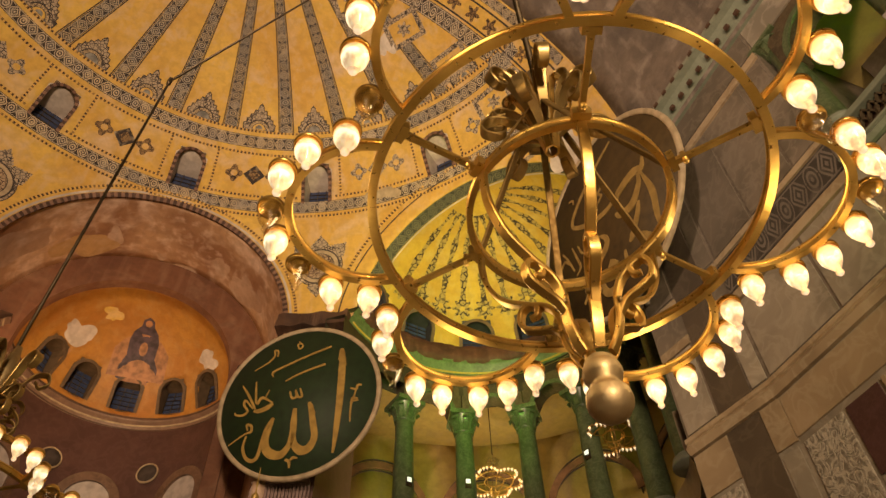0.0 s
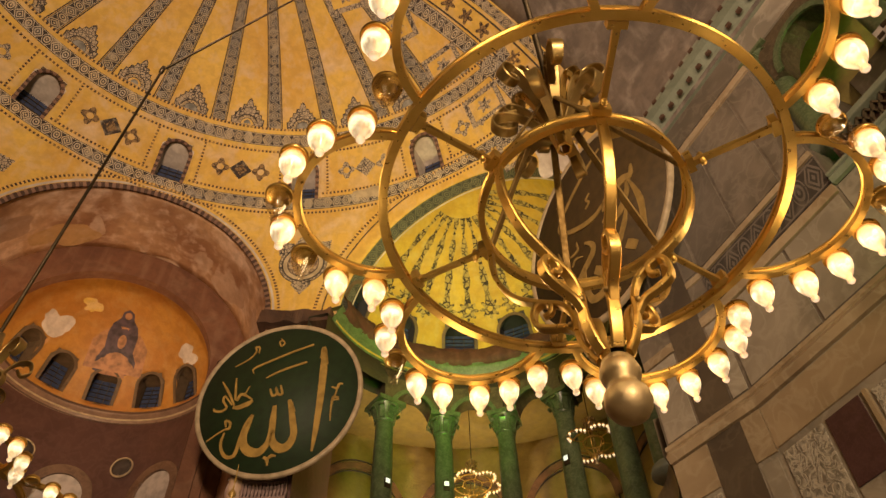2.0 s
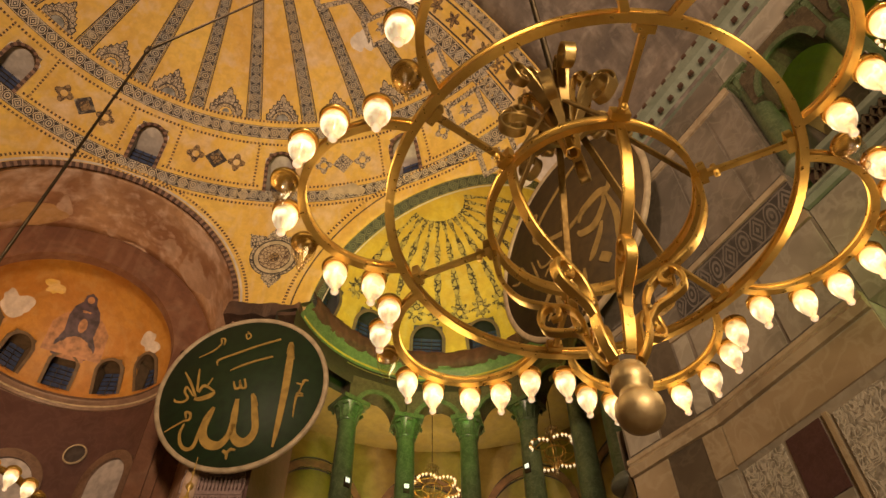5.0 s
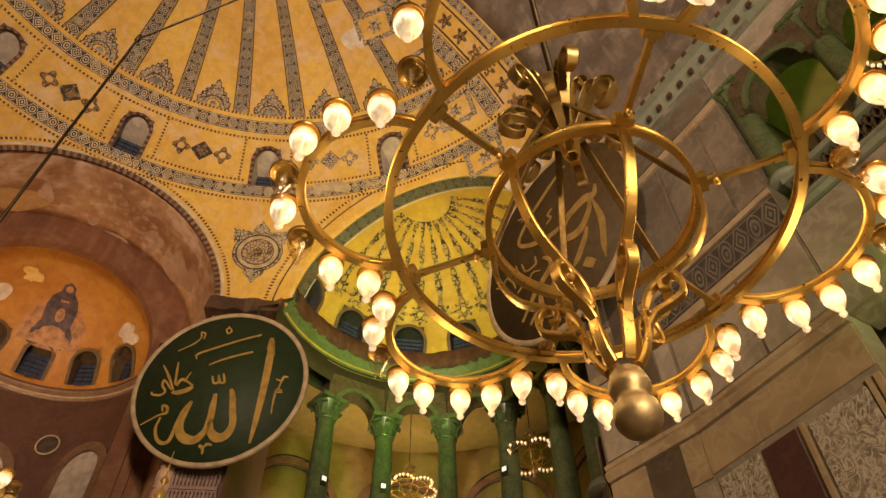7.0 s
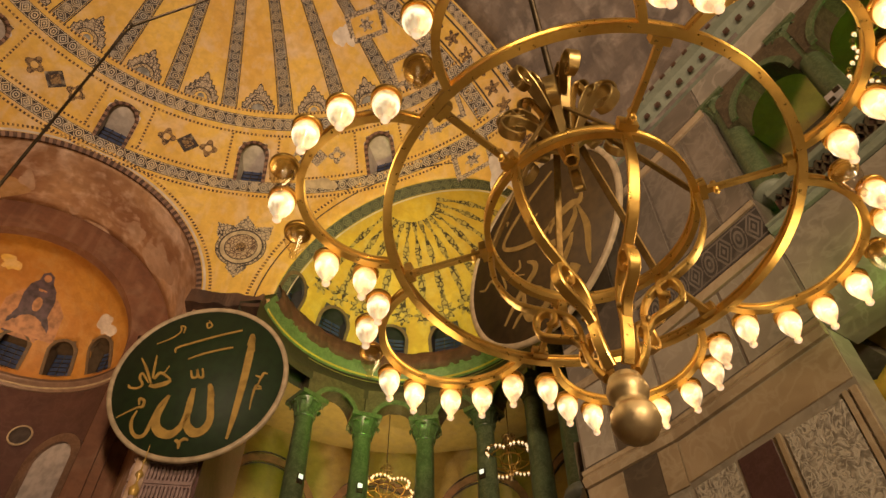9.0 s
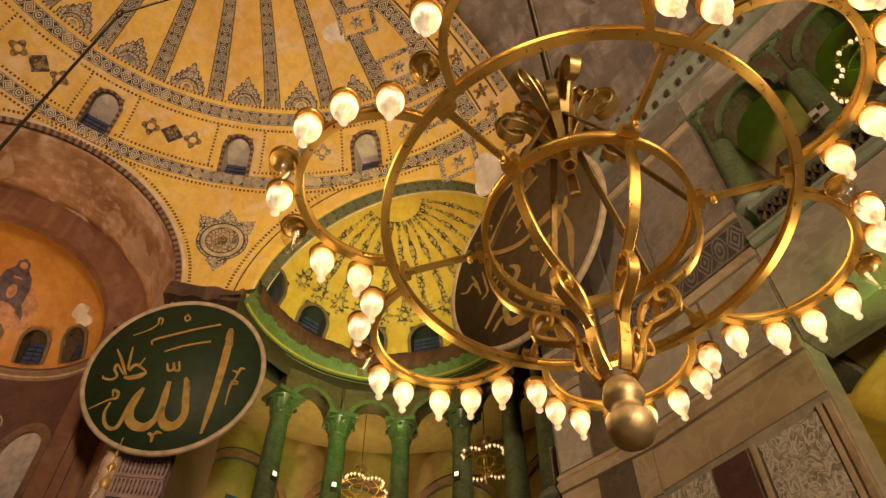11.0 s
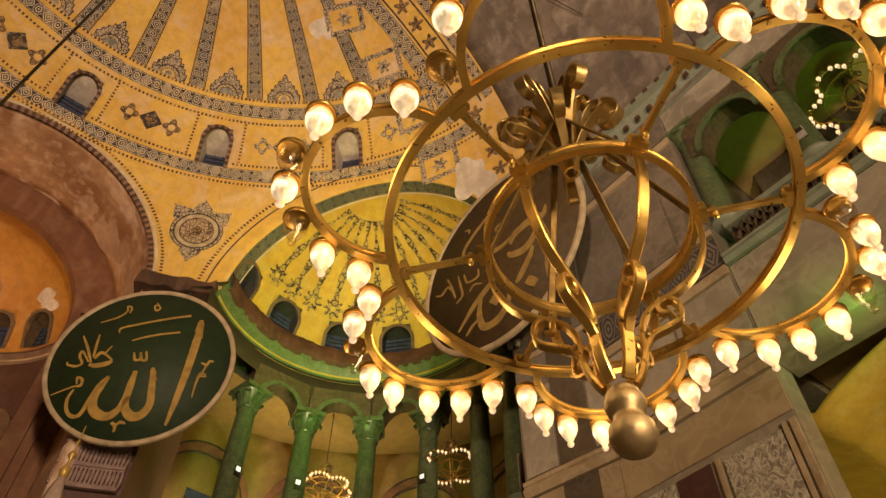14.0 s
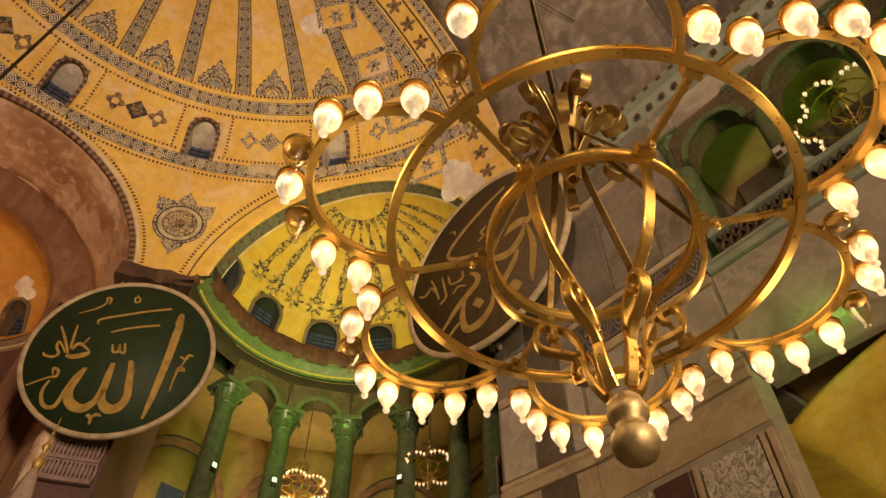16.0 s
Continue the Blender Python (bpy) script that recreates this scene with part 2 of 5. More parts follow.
l_.new(tc_.outputs["Object"], sep_.inputs[0])
mr_ = n_.new("ShaderNodeMapRange")
mr_.inputs[1].default_value, mr_.inputs[2].default_value = -0.168, 0.0
l_.new(sep_.outputs[2], mr_.inputs[0])
for prop, stops in (("Emission Color", ((0.0, (0.95, 0.66, 0.4)), (0.3, (1.0, 0.74, 0.42)), (0.6, (1.0, 0.82, 0.5)), (0.82, (1.0, 0.64, 0.22)), (1.0, (0.95, 0.48, 0.1)))),
                    ("Emission Strength", ((0.0, (0.42,) * 3), (0.2, (0.3,) * 3), (0.38, (0.44,) * 3), (0.6, (0.78,) * 3), (0.8, (0.34,) * 3), (1.0, (0.2,) * 3)))):
    ramp = n_.new("ShaderNodeValToRGB")
    while len(ramp.color_ramp.elements) < len(stops):
        ramp.color_ramp.elements.new(0.5)
    for el_, (p_, c_) in zip(ramp.color_ramp.elements, stops):
        el_.position, el_.color = p_, (*c_, 1)
    l_.new(mr_.outputs[0], ramp.inputs[0])
    out = ramp.outputs[0]
    if prop == "Emission Strength":
        mottle = n_.new("ShaderNodeMapRange")   # uneven frosting over the filament
        mottle.inputs[3].default_value, mottle.inputs[4].default_value = 0.95, 2.5
        l_.new(noise_fac(n_, l_, 32.0, 3, 0.38, 0.62, 0.5), mottle.inputs[0])
        out = math_node(n_, l_, "MULTIPLY", out, mottle.outputs[0])
    l_.new(out, b_.inputs[prop])
b_.inputs["Base Color"].default_value = (0.8, 0.6, 0.35, 1)
b_.inputs["Roughness"].default_value = 0.2
CLEAR = clear_glass("clear_glass", (0.93, 0.89, 0.82))
GREEN_BOARD = plain("green_painted_board", (0.014, 0.034, 0.01), 0.65)
BROWN_BOARD = plain("dark_brown_board", (0.075, 0.045, 0.014), 0.7)
GILT = plain("gilt_paint", (0.55, 0.36, 0.1), 0.4, 0.35)
GILT_DULL = plain("dull_gilt_paint", (0.4, 0.27, 0.09), 0.5, 0.2)
RIM = plain("worn_gilt_rim", (0.5, 0.39, 0.25), 0.55, 0.0)
# dark panes, with the night sky's blue glimmer put into the base colour
PANE = plain("night_tinted_pane", (0.055, 0.075, 0.15), 0.2)
# near-black stone: shade of the niche window recesses put into the colour
NICHE_SHADE = plain("shaded_window_reveal", (0.05, 0.048, 0.055), 0.6)
FRAME = plain("window_frame_stone", (0.15, 0.1, 0.055), 0.7)
WHITE_PANE = plain("pale_stucco_pane", (0.5, 0.45, 0.43), 0.5)
WARM_STONE = marble("brown_window_stone", (0.2, 0.12, 0.08), (0.3, 0.19, 0.13), (0.13, 0.075, 0.05), scale=1.5)
ROBE = plain("dark_blue_mosaic", (0.09, 0.06, 0.08), 0.6, 0, 0.6)
SKIN = plain("light_mosaic", (0.45, 0.22, 0.1), 0.6, 0, 0.5)
FLOOR = marble("floor_marble", (0.32, 0.29, 0.25), (0.45, 0.42, 0.38), (0.25, 0.22, 0.19), rough=0.3)

# ---- mesh helpers ----


def part(name, bm, material, parent=None, label=""):
    """Links a bmesh as one mesh object under a thing."""
    me = bpy.data.meshes.new(name)
    bm.normal_update()
    bm.to_mesh(me)
    bm.free()
    me.materials.append(material)
    ob = new(name, me)
    if parent is not None:
        ob.parent = parent
    if label:
        ob["label"] = label
    return ob


def thing(name, label, category, group="", place=None):
    ob = new(name)
    if place is not None:
        ob.matrix_world = place
    return tagged(ob, label, category, group)


def box(bm, x0, x1, y0, y1, z0, z1, m=None):
    vs = [bm.verts.new((x, y, z)) for z in (z0, z1) for y in (y0, y1) for x in (x0, x1)]
    for f in ((0, 2, 3, 1), (4, 5, 7, 6), (0, 1, 5, 4), (2, 6, 7, 3), (0, 4, 6, 2), (1, 3, 7, 5)):
        bm.faces.new([vs[k] for k in f])
    if m is not None:
        bmesh.ops.transform(bm, matrix=m, verts=vs)
    return vs


def slab(x0, x1, y0, y1, z0, z1, bevel=0.0):
    bm = bmesh.new()
    box(bm, x0, x1, y0, y1, z0, z1)
    if bevel:
        bmesh.ops.bevel(bm, geom=bm.edges[:], offset=bevel, segments=2, profile=0.6, affect="EDGES")
    return bm


def smooth(bm, limit=40):
    for f in bm.faces:
        f.smooth = True
    for e in bm.edges:
        if len(e.link_faces) == 2 and e.calc_face_angle(0) > radians(limit):
            e.smooth = False
    return bm


def lathe(profile, segments=24, a0=0.0, a1=360.0, bm=None):
    """Turns (r, z) pairs about the z axis."""
    bm = bm or bmesh.new()
    full = abs(a1 - a0) > 359
    n = segments if full else segments + 1
    rings = []
    for r, z in profile:
        rings.append([bm.verts.new((r * math.cos(radians(a0 + (a1 - a0) * k / segments)), r * math.sin(radians(a0 + (a1 - a0) * k / segments)), z)) for k in range(n)])
    for a, b in zip(rings, rings[1:]):
        for k in range(segments):
            j = (k + 1) % n
            bm.faces.new((a[k], a[j], b[j], b[k]))
    return smooth(bm)


def ribbon(points, normals, width, thick, closed=False, bm=None, uv=True):
    """A strip of box section along points; normals are the side it shows; UV: across 0..1, along in metres."""
    bm = bm or bmesh.new()
    layer = bm.loops.layers.uv.verify() if uv else None
    pts, nrm = [Vector(p) for p in points], [Vector(v).normalized() for v in normals]
    n = len(pts)
    rings, along = [], [0.0]
    for k in range(n):
        a, b = pts[(k - 1) % n if closed else max(k - 1, 0)], pts[(k + 1) % n if closed else min(k + 1, n - 1)]
        t = (b - a).normalized()
        s = t.cross(nrm[k]).normalized()
        w = (width[k] if isinstance(width, (list, tuple)) else width) / 2
        o = nrm[k] * thick / 2
        rings.append([bm.verts.new(pts[k] + q) for q in (s * w + o, -s * w + o, -s * w - o, s * w - o)])
        if k:
            along.append(along[-1] + (pts[k] - pts[k - 1]).length)
    along.append(along[-1] + (pts[0] - pts[-1]).length)
    for k in range(n if closed else n - 1):
        a, b = rings[k], rings[(k + 1) % n]
        for i in range(4):
            j = (i + 1) % 4
            f = bm.faces.new((a[i], a[j], b[j], b[i]))
            if uv:
                us = ((0, 1), (1, 1), (1, 0), (0, 0))[i]
                for loop, c in zip(f.loops, ((us[0], along[k]), (us[1], along[k]), (us[1], along[k + 1]), (us[0], along[k + 1]))):
                    loop[layer].uv = c
    if not closed:
        bm.faces.new(rings[0][::-1])
        bm.faces.new(rings[-1])
    bmesh.ops.recalc_face_normals(bm, faces=bm.faces[:])
    return bm


def curve_points(ctrl, steps=8):
    """Catmull-Rom through the control points."""
    c = [Vector(p) for p in ctrl]
    c = [2 * c[0] - c[1]] + c + [2 * c[-1] - c[-2]]
    out = []
    for i in range(1, len(c) - 2):
        for k in range(steps):
            t = k / steps
            out.append(0.5 * ((2 * c[i]) + (c[i + 1] - c[i - 1]) * t + (2 * c[i - 1] - 5 * c[i] + 4 * c[i + 1] - c[i + 2]) * t * t + (3 * c[i] - c[i - 1] - 3 * c[i + 1] + c[i + 2]) * t ** 3))
    return out + [c[-2]]


def tube(points, radius, sides=8, bm=None):
    bm = bm or bmesh.new()
    pts = [Vector(p) for p in points]
    rings = []
    for k, p in enumerate(pts):
        t = (pts[min(k + 1, len(pts) - 1)] - pts[max(k - 1, 0)]).normalized()
        a = t.orthogonal().normalized() if k == 0 else (a - t * a.dot(t)).normalized()
        b = t.cross(a)
        r = radius[k] if isinstance(radius, (list, tuple)) else radius
        rings.append([bm.verts.new(p + (a * math.cos(q) + b * math.sin(q)) * r) for q in (math.tau * i / sides for i in range(sides))])
    for a_, b_ in zip(rings, rings[1:]):
        for i in range(sides):
            bm.faces.new((a_[i], a_[(i + 1) % sides], b_[(i + 1) % sides], b_[i]))
    bm.faces.new(rings[0][::-1])
    bm.faces.new(rings[-1])
    return smooth(bm)


def prism(outline, z0, z1, bm=None):
    """Extrudes a plan outline between two heights."""
    bm = bm or bmesh.new()
    a, b = [bm.verts.new((x, y, z0)) for x, y in outline], [bm.verts.new((x, y, z1)) for x, y in outline]
    n = len(outline)
    for k in range(n):
        bm.faces.new((a[k], a[(k + 1) % n], b[(k + 1) % n], b[k]))
    bm.faces.new(a[::-1])
    bm.faces.new(b)
    bmesh.ops.recalc_face_normals(bm, faces=bm.faces[:])
    return bm

# ---- plan of the place ----
SPRING = 22.6                       # height at which the vaults spring
C0, R0 = Vector((0, 15.5, SPRING)), 16.0      # great semidome
C1, R1 = Vector((12.65, 24.85, SPRING)), 5.8    # corner niche
CA, RA = Vector((0, 35.1, SPRING)), 5.0       # apse conch
Y_FRONT = 17.9                      # front edge of the semidome
Y_APSE = 15.5 + math.sqrt(R0 ** 2 - 36)       # plane of the apse arch
N1 = (C1 - C0).normalized()
D1 = ((C1 - C0).length ** 2 + R0 ** 2 - R1 ** 2) / (2 * (C1 - C0).length)   # plane of the niche arch


def way(az, el=0.0):
    """Direction: az from +y towards +x, el upwards, degrees."""
    return Vector((math.sin(radians(az)) * math.cos(radians(el)), math.cos(radians(az)) * math.cos(radians(el)), math.sin(radians(el))))


def shell(name, c, r, az0, az1, step, cuts, windows, material, label):
    """Part of a sphere with window openings left out of its grid; cuts: (point, normal) planes, the side of the normal is removed."""
    bm = bmesh.new()
    na, ne = round((az1 - az0) / step), round(90 / step)
    grid = [[bm.verts.new(c + r * way(az0 + (az1 - az0) * i / na, 90 * j / ne)) for i in range(na + 1)] for j in range(ne)]
    top = bm.verts.new(c + Vector((0, 0, r)))
    for j in range(ne):
        for i in range(na):
            az, el = az0 + (az1 - az0) * (i + 0.5) / na, 90 * (j + 0.5) / ne
            if any(abs(az - w[0]) < w[1] and w[2] < el < w[3] for w in windows):
                continue
            if j < ne - 1:
                bm.faces.new((grid[j][i], grid[j][i + 1], grid[j + 1][i + 1], grid[j + 1][i]))
            else:
                bm.faces.new((grid[j][i], grid[j][i + 1], top))
    for p, n in cuts:
        bmesh.ops.bisect_plane(bm, geom=bm.verts[:] + bm.edges[:] + bm.faces[:], plane_co=p, plane_no=n, clear_outer=True)
    bm.normal_update()
    for f in bm.faces:
        if f.normal.dot(c - f.calc_center_median()) < 0:
            f.normal_flip()
        f.smooth = True
    ob = part(name, bm, material)
    m = ob.modifiers.new("thickness", "SOLIDIFY")
    m.thickness, m.offset = 0.25, -1
    return tagged(ob, label, "vault", kind="structure")


def recessed_window(name, c, r, az, half, el0, el1, label, group, depth=0.4, pane=None):
    """Round-headed window sunk into a vault: reveal, arched head, leaded pane with bars."""
    o, s, up = way(az), Vector((math.cos(radians(az)), -math.sin(radians(az)), 0)), Vector((0, 0, 1))
    w = r * math.cos(radians((el0 + el1) / 2)) * math.tan(radians(half))
    z0, z1 = r * math.sin(radians(el0)), r * math.sin(radians(el1))
    r0, r1 = r * math.cos(radians(el0)), r * math.cos(radians(el1))
    rp = r0 + depth
    t = thing(name, label, "window", group, Matrix.Translation(c + o * r0 + up * z0))
    base = c + o * r0 + up * z0

    def at(side, out, high):
        return s * side + o * out + up * high
    bm = bmesh.new()
    h = z1 - z0
    back, ws = r1 - r0, w * 1.08
    for sg in (-1, 1):
        q = [(0, 0), (depth, 0), (depth, h), (back, h)]
        a, b = [bm.verts.new(at(sg * w, x, z)) for x, z in q], [bm.verts.new(at(sg * (w + 0.12), x, z)) for x, z in q]
        for k in range(4):
            bm.faces.new((a[k], a[(k + 1) % 4], b[(k + 1) % 4], b[k]))
        bm.faces.new(a)
        bm.faces.new(b[::-1])
    for z, x0 in ((-0.06, 0), (h, back)):
        q = [at(-ws, x0, z), at(ws, x0, z), at(ws, depth, z), at(-ws, depth, z)]
        a, b = [bm.verts.new(v) for v in q], [bm.verts.new(v + up * 0.06) for v in q]
        for k in range(4):
            bm.faces.new((a[k], a[(k + 1) % 4], b[(k + 1) % 4], b[k]))
        bm.faces.new(a)
        bm.faces.new(b)
    bmesh.ops.recalc_face_normals(bm, faces=bm.faces[:])
    # niche reveals take the near-black colour that stands in for recess shade
    part("reveal", bm, FRAME if "apse" in name else NICHE_SHADE if "niche" in name else PALE, t)
    # arched head closes the upper corners
    bm = bmesh.new()
    n = 10
    for sg in (-1, 1):
        arc = [(sg * w * math.cos(math.pi / 2 * k / n), h - w + w * math.sin(math.pi / 2 * k / n)) for k in range(n + 1)]
        slope = back / h
        for k in range(n):
            (xa, za), (xb, zb) = arc[k], arc[k + 1]
            q = [(xa, za), (xb, zb), (xb, h), (xa, h)]
            v = [bm.verts.new(at(x, slope * z + 0.02, z)) for x, z in q] + [bm.verts.new(at(x, slope * z + 0.16, z)) for x, z in q]
            for f in ((0, 1, 2, 3), (4, 5, 6, 7), (0, 1, 5, 4), (2, 3, 7, 6)):
                try:
                    bm.faces.new([v[i] for i in f])
                except ValueError:
                    pass
    bmesh.ops.remove_doubles(bm, verts=bm.verts[:], dist=1e-4)
    bmesh.ops.recalc_face_normals(bm, faces=bm.faces[:])
    part("arched_head", bm, NICHE_SHADE if "niche" in name else FRAME, t)
    pts = [(-w, 0)] + [(-w * math.cos(math.pi * k / 16), h - w + w * math.sin(math.pi * k / 16)) for k in range(17)] + [(w, 0)]
    sl = back / h
    part("surround", ribbon([at(x * 1.06, sl * z - 0.03, z) for x, z in pts], [(-o + up * sl * 0.3)] * len(pts), 0.16, 0.05), DENTIL if r > 10 else FRAME, t)
    bm = bmesh.new()
    for k in range(4):
        x = -w + 2 * w * k / 3
        ribbon([at(x, depth - 0.05, 0), at(x, depth - 0.05, h)], [-o] * 2, 0.03, 0.03, bm=bm)
    for k in range(1, 6):
        ribbon([at(-w, depth - 0.05, h * k / 6), at(w, depth - 0.05, h * k / 6)], [-o] * 2, 0.03, 0.03, bm=bm)
    part("glazing_bars", bm, IRON, t)
    bm = bmesh.new()
    ribbon([at(0, depth, -0.05), at(0, depth, h)], [-o] * 2, 2 * w + 0.1, 0.02, bm=bm)
    part("pane", bm, pane or PANE, t)
    return t


SD_WIN = [(az, 2.5, 25.0, 32.5) for az in (-50, -25, 0, 25, 50)]
AP_WIN = [(az, 7.5, 12.5, 32.5) for az in (-52.5, -27.5, 0, 27.5, 52.5)]
EX_WIN = [(az, 7.5, 12.5, 27.5) for az in (-35, -7.5, 22.5, 50, 77.5)]
shell("semidome_vault", C0, R0, -90, 90, 1.25, [(Vector((0, Y_APSE, 0)), Vector((0, 1, 0))), (C0 + N1 * D1, N1), (Vector((0, Y_FRONT, 0)), Vector((0, -1, 0)))],
      SD_WIN, OCHRE, "ochre painted plaster semidome with grey ribs")
shell("niche_vault", C1, R1, -180, 180, 2.5, [(C0 + N1 * D1, -N1)], EX_WIN, YELLOW, "bright yellow plaster half dome over columns")
shell("apse_vault", CA, RA, -180, 180, 2.5, [(Vector((0, 34.3, 0)), Vector((0, -1, 0)))], AP_WIN, APSE, "gold mosaic half dome of the apse")
for az, h, e0, e1 in SD_WIN:
    recessed_window("vault_window", C0, R0, az, h, e0, e1, "small arched window with pale reveal and dark leaded pane", "semidome windows", 0.7)
for az, h, e0, e1 in AP_WIN:
    recessed_window("apse_window", CA, RA, az, h, e0, e1, "arched apse window with dark leaded pane tinted night-sky blue", "apse windows")
for az, h, e0, e1 in EX_WIN:
    recessed_window("niche_window", C1, R1, az, h, e0, e1, "arched window with dark leaded pane in yellow vault", "niche windows")

# ---- apse: barrel, arch face, lower wall ----


def half_barrel(name, r, y0, y1, material, label, seg=48, cz=SPRING, thick=0.4, foot=0.0):
    bm = bmesh.new()
    rows = []
    for y in np.linspace(y0, y1, 9):
        prof = [(r, foot)] if foot < cz else []
        prof += [(r * math.cos(math.pi * k / seg), cz + r * math.sin(math.pi * k / seg)) for k in range(seg + 1)]
        prof += [(-r, foot)] if foot < cz else []
        rows.append([bm.verts.new((x, y, z)) for x, z in prof])
    for a, b in zip(rows, rows[1:]):
        for k in range(len(a) - 1):
            bm.faces.new((a[k], a[k + 1], b[k + 1], b[k]))
    bm.normal_update()
    for f in bm.faces:
        c = f.calc_center_median()
        if f.normal.dot(Vector((0, c.y, cz)) - c) < 0:
            f.normal_flip()
        f.smooth = True
    ob = part(name, bm, material)
    m = ob.modifiers.new("thickness", "SOLIDIFY")
    m.thickness, m.offset = thick, -1
    return tagged(ob, label, "vault", kind="structure")


half_barrel("bema_vault", 6.0, Y_APSE + 0.02, 34.3, VAULT, "worn brown plaster barrel vault before the apse", foot=0.0)
bm = bmesh.new()
inner = 4.4
prof_o = [(6.0, 0)] + [(6.0 * math.cos(math.pi * k / 48), SPRING + 6.0 * math.sin(math.pi * k / 48)) for k in range(49)] + [(-6.0, 0)]
prof_i = [(inner, 0)] + [(inner * math.cos(math.pi * k / 48), SPRING + inner * math.sin(math.pi * k / 48)) for k in range(49)] + [(-inner, 0)]
va = [[bm.verts.new((x, y, z)) for x, z in p] for p, y in ((prof_o, 34.25), (prof_i, 34.25), (prof_i, 34.75), (prof_o, 34.75))]
for a, b in zip(va, va[1:]):
    for k in range(len(a) - 1):
        bm.faces.new((a[k], a[k + 1], b[k + 1], b[k]))
bmesh.ops.recalc_face_normals(bm, faces=bm.faces[:])
tagged(part("wall_apse_arch", bm, plaster("brown_arch_plaster", (0.21, 0.09, 0.045), (0.13, 0.052, 0.03), (0.3, 0.17, 0.1), scale=0.3, amount=0.8)), "brown plastered arch face before the apse", "arch", kind="structure")
bm = lathe([(RA + 0.02, 0), (RA + 0.02, 22.1), (RA + 0.4, 22.1), (RA + 0.4, 0)], 40, 0, 180)
ob = part("wall_apse", bm, PURPLISH)
ob.location = (0, CA.y - 1.0, 0)
tagged(ob, "curved apse wall of brown marble", "wall", kind="structure")


def cornice(name, c, r, a0, a1, z, label, material, deep=0.55, high=0.7, seg=48):
    """Moulded ledge round the inside of a curved wall (angles from +x, anticlockwise)."""
    p = [(r + 0.3, z - high), (r - 0.05, z - high), (r - 0.1, z - high * 0.75), (r - 0.22, z - high * 0.62), (r - 0.22, z - high * 0.45), (r - deep * 0.8, z - high * 0.22), (r - deep, z - high * 0.18), (r - deep, z), (r + 0.3, z)]
    bm = lathe(p, seg, a0, a1)
    ob = part(name, bm, material)
    ob.location = (c.x, c.y, 0)
    return tagged(ob, label, "cornice", kind="structure")


APSE_CORNICE = marble("apse_cornice", (0.27, 0.165, 0.11), (0.13, 0.08, 0.055), (0.18, 0.11, 0.075), 0.5, 2.0)
cornice("cornice_apse", CA - Vector((0, 0.5, 0)), RA + 0.25, -10, 190, 23.0, "brown moulded marble cornice under the apse vault", APSE_CORNICE, 0.5, 1.0)
# cornice lines: dark rings carry the shade of grooves in their colour
for r_, z_, m_ in ((RA - 0.255, 22.9, DARK), (RA - 0.06, 22.66, RIM), (RA + 0.03, 22.47, DARK), (RA + 0.03, 22.36, RIM), (RA + 0.17, 22.12, DARK)):
    ring_ = part("bead", lathe([(r_ + 0.03, z_ - 0.035), (r_ - 0.02, z_ - 0.03), (r_ - 0.03, z_), (r_ - 0.02, z_ + 0.03), (r_ + 0.03, z_ + 0.035)], 64, -10, 190), m_, bpy.data.objects["cornice_apse"])
for az in (-70, -22, 26, 72):   # round shields below the cornice
    t = thing("wall_medallion", "round dark medallion with pale ring on the apse wall", "medallion", "apse medallions",
              Matrix.Translation(Vector((0, 34.1, 19.82)) + way(az) * 4.98) @ Matrix.Rotation(radians(-az), 4, "Z") @ Matrix.Rotation(radians(90), 4, "X"))
    part("ring", lathe([(0.43, 0.0), (0.43, 0.06), (0.47, 0.09), (0.5, 0.05), (0.5, 0.0)], 28), RIM, t)
    part("disc", lathe([(0.0, 0.03), (0.2, 0.05), (0.44, 0.03), (0.44, -0.05)], 28), MOTIF_DARK, t)
for az in (-48, 1, 50):   # arched openings under the medallions
    t = thing("apse_lower_window", "tall arched window with pale patterned stucco", "window", "lower apse windows",
              Matrix.Translation(Vector((0, 34.1, 0)) + way(az) * 4.97) @ Matrix.Rotation(radians(-az), 4, "Z"))
    pts = [(-1.15, -0.1, 14.5)] + [(-1.15 * math.cos(math.pi * k / 16), -0.1, 18.25 + 1.15 * math.sin(math.pi * k / 16)) for k in range(17)] + [(1.15, -0.1, 14.5)]
    part("surround", ribbon(pts, [(0, -1, 0)] * len(pts), 0.4, 0.3), WARM_STONE, t)
    bm = bmesh.new()
    vs = [bm.verts.new((x * 0.9, -0.12, min(z, 18.25) + max(z - 18.25, 0) * 0.9)) for x, y, z in pts]
    bm.faces.new(vs)
    ext = bmesh.ops.extrude_face_region(bm, geom=bm.faces[:])
    bmesh.ops.translate(bm, vec=(0, 0.3, 0), verts=[v for v in ext["geom"] if isinstance(v, bmesh.types.BMVert)])
    part("pane", bm, WHITE_PANE, t)

# ---- east piers, south pier and aisle ----


def sector(r0, r1, a0, a1, n=10):
    return [(C0.x + r0 * math.sin(radians(a0 + (a1 - a0) * k / n)), C0.y + r0 * math.cos(radians(a0 + (a1 - a0) * k / n))) for k in range(n + 1)] + \
           [(C0.x + r1 * math.sin(radians(a1 + (a0 - a1) * k / n)), C0.y + r1 * math.cos(radians(a1 + (a0 - a1) * k / n))) for k in range(n + 1)]


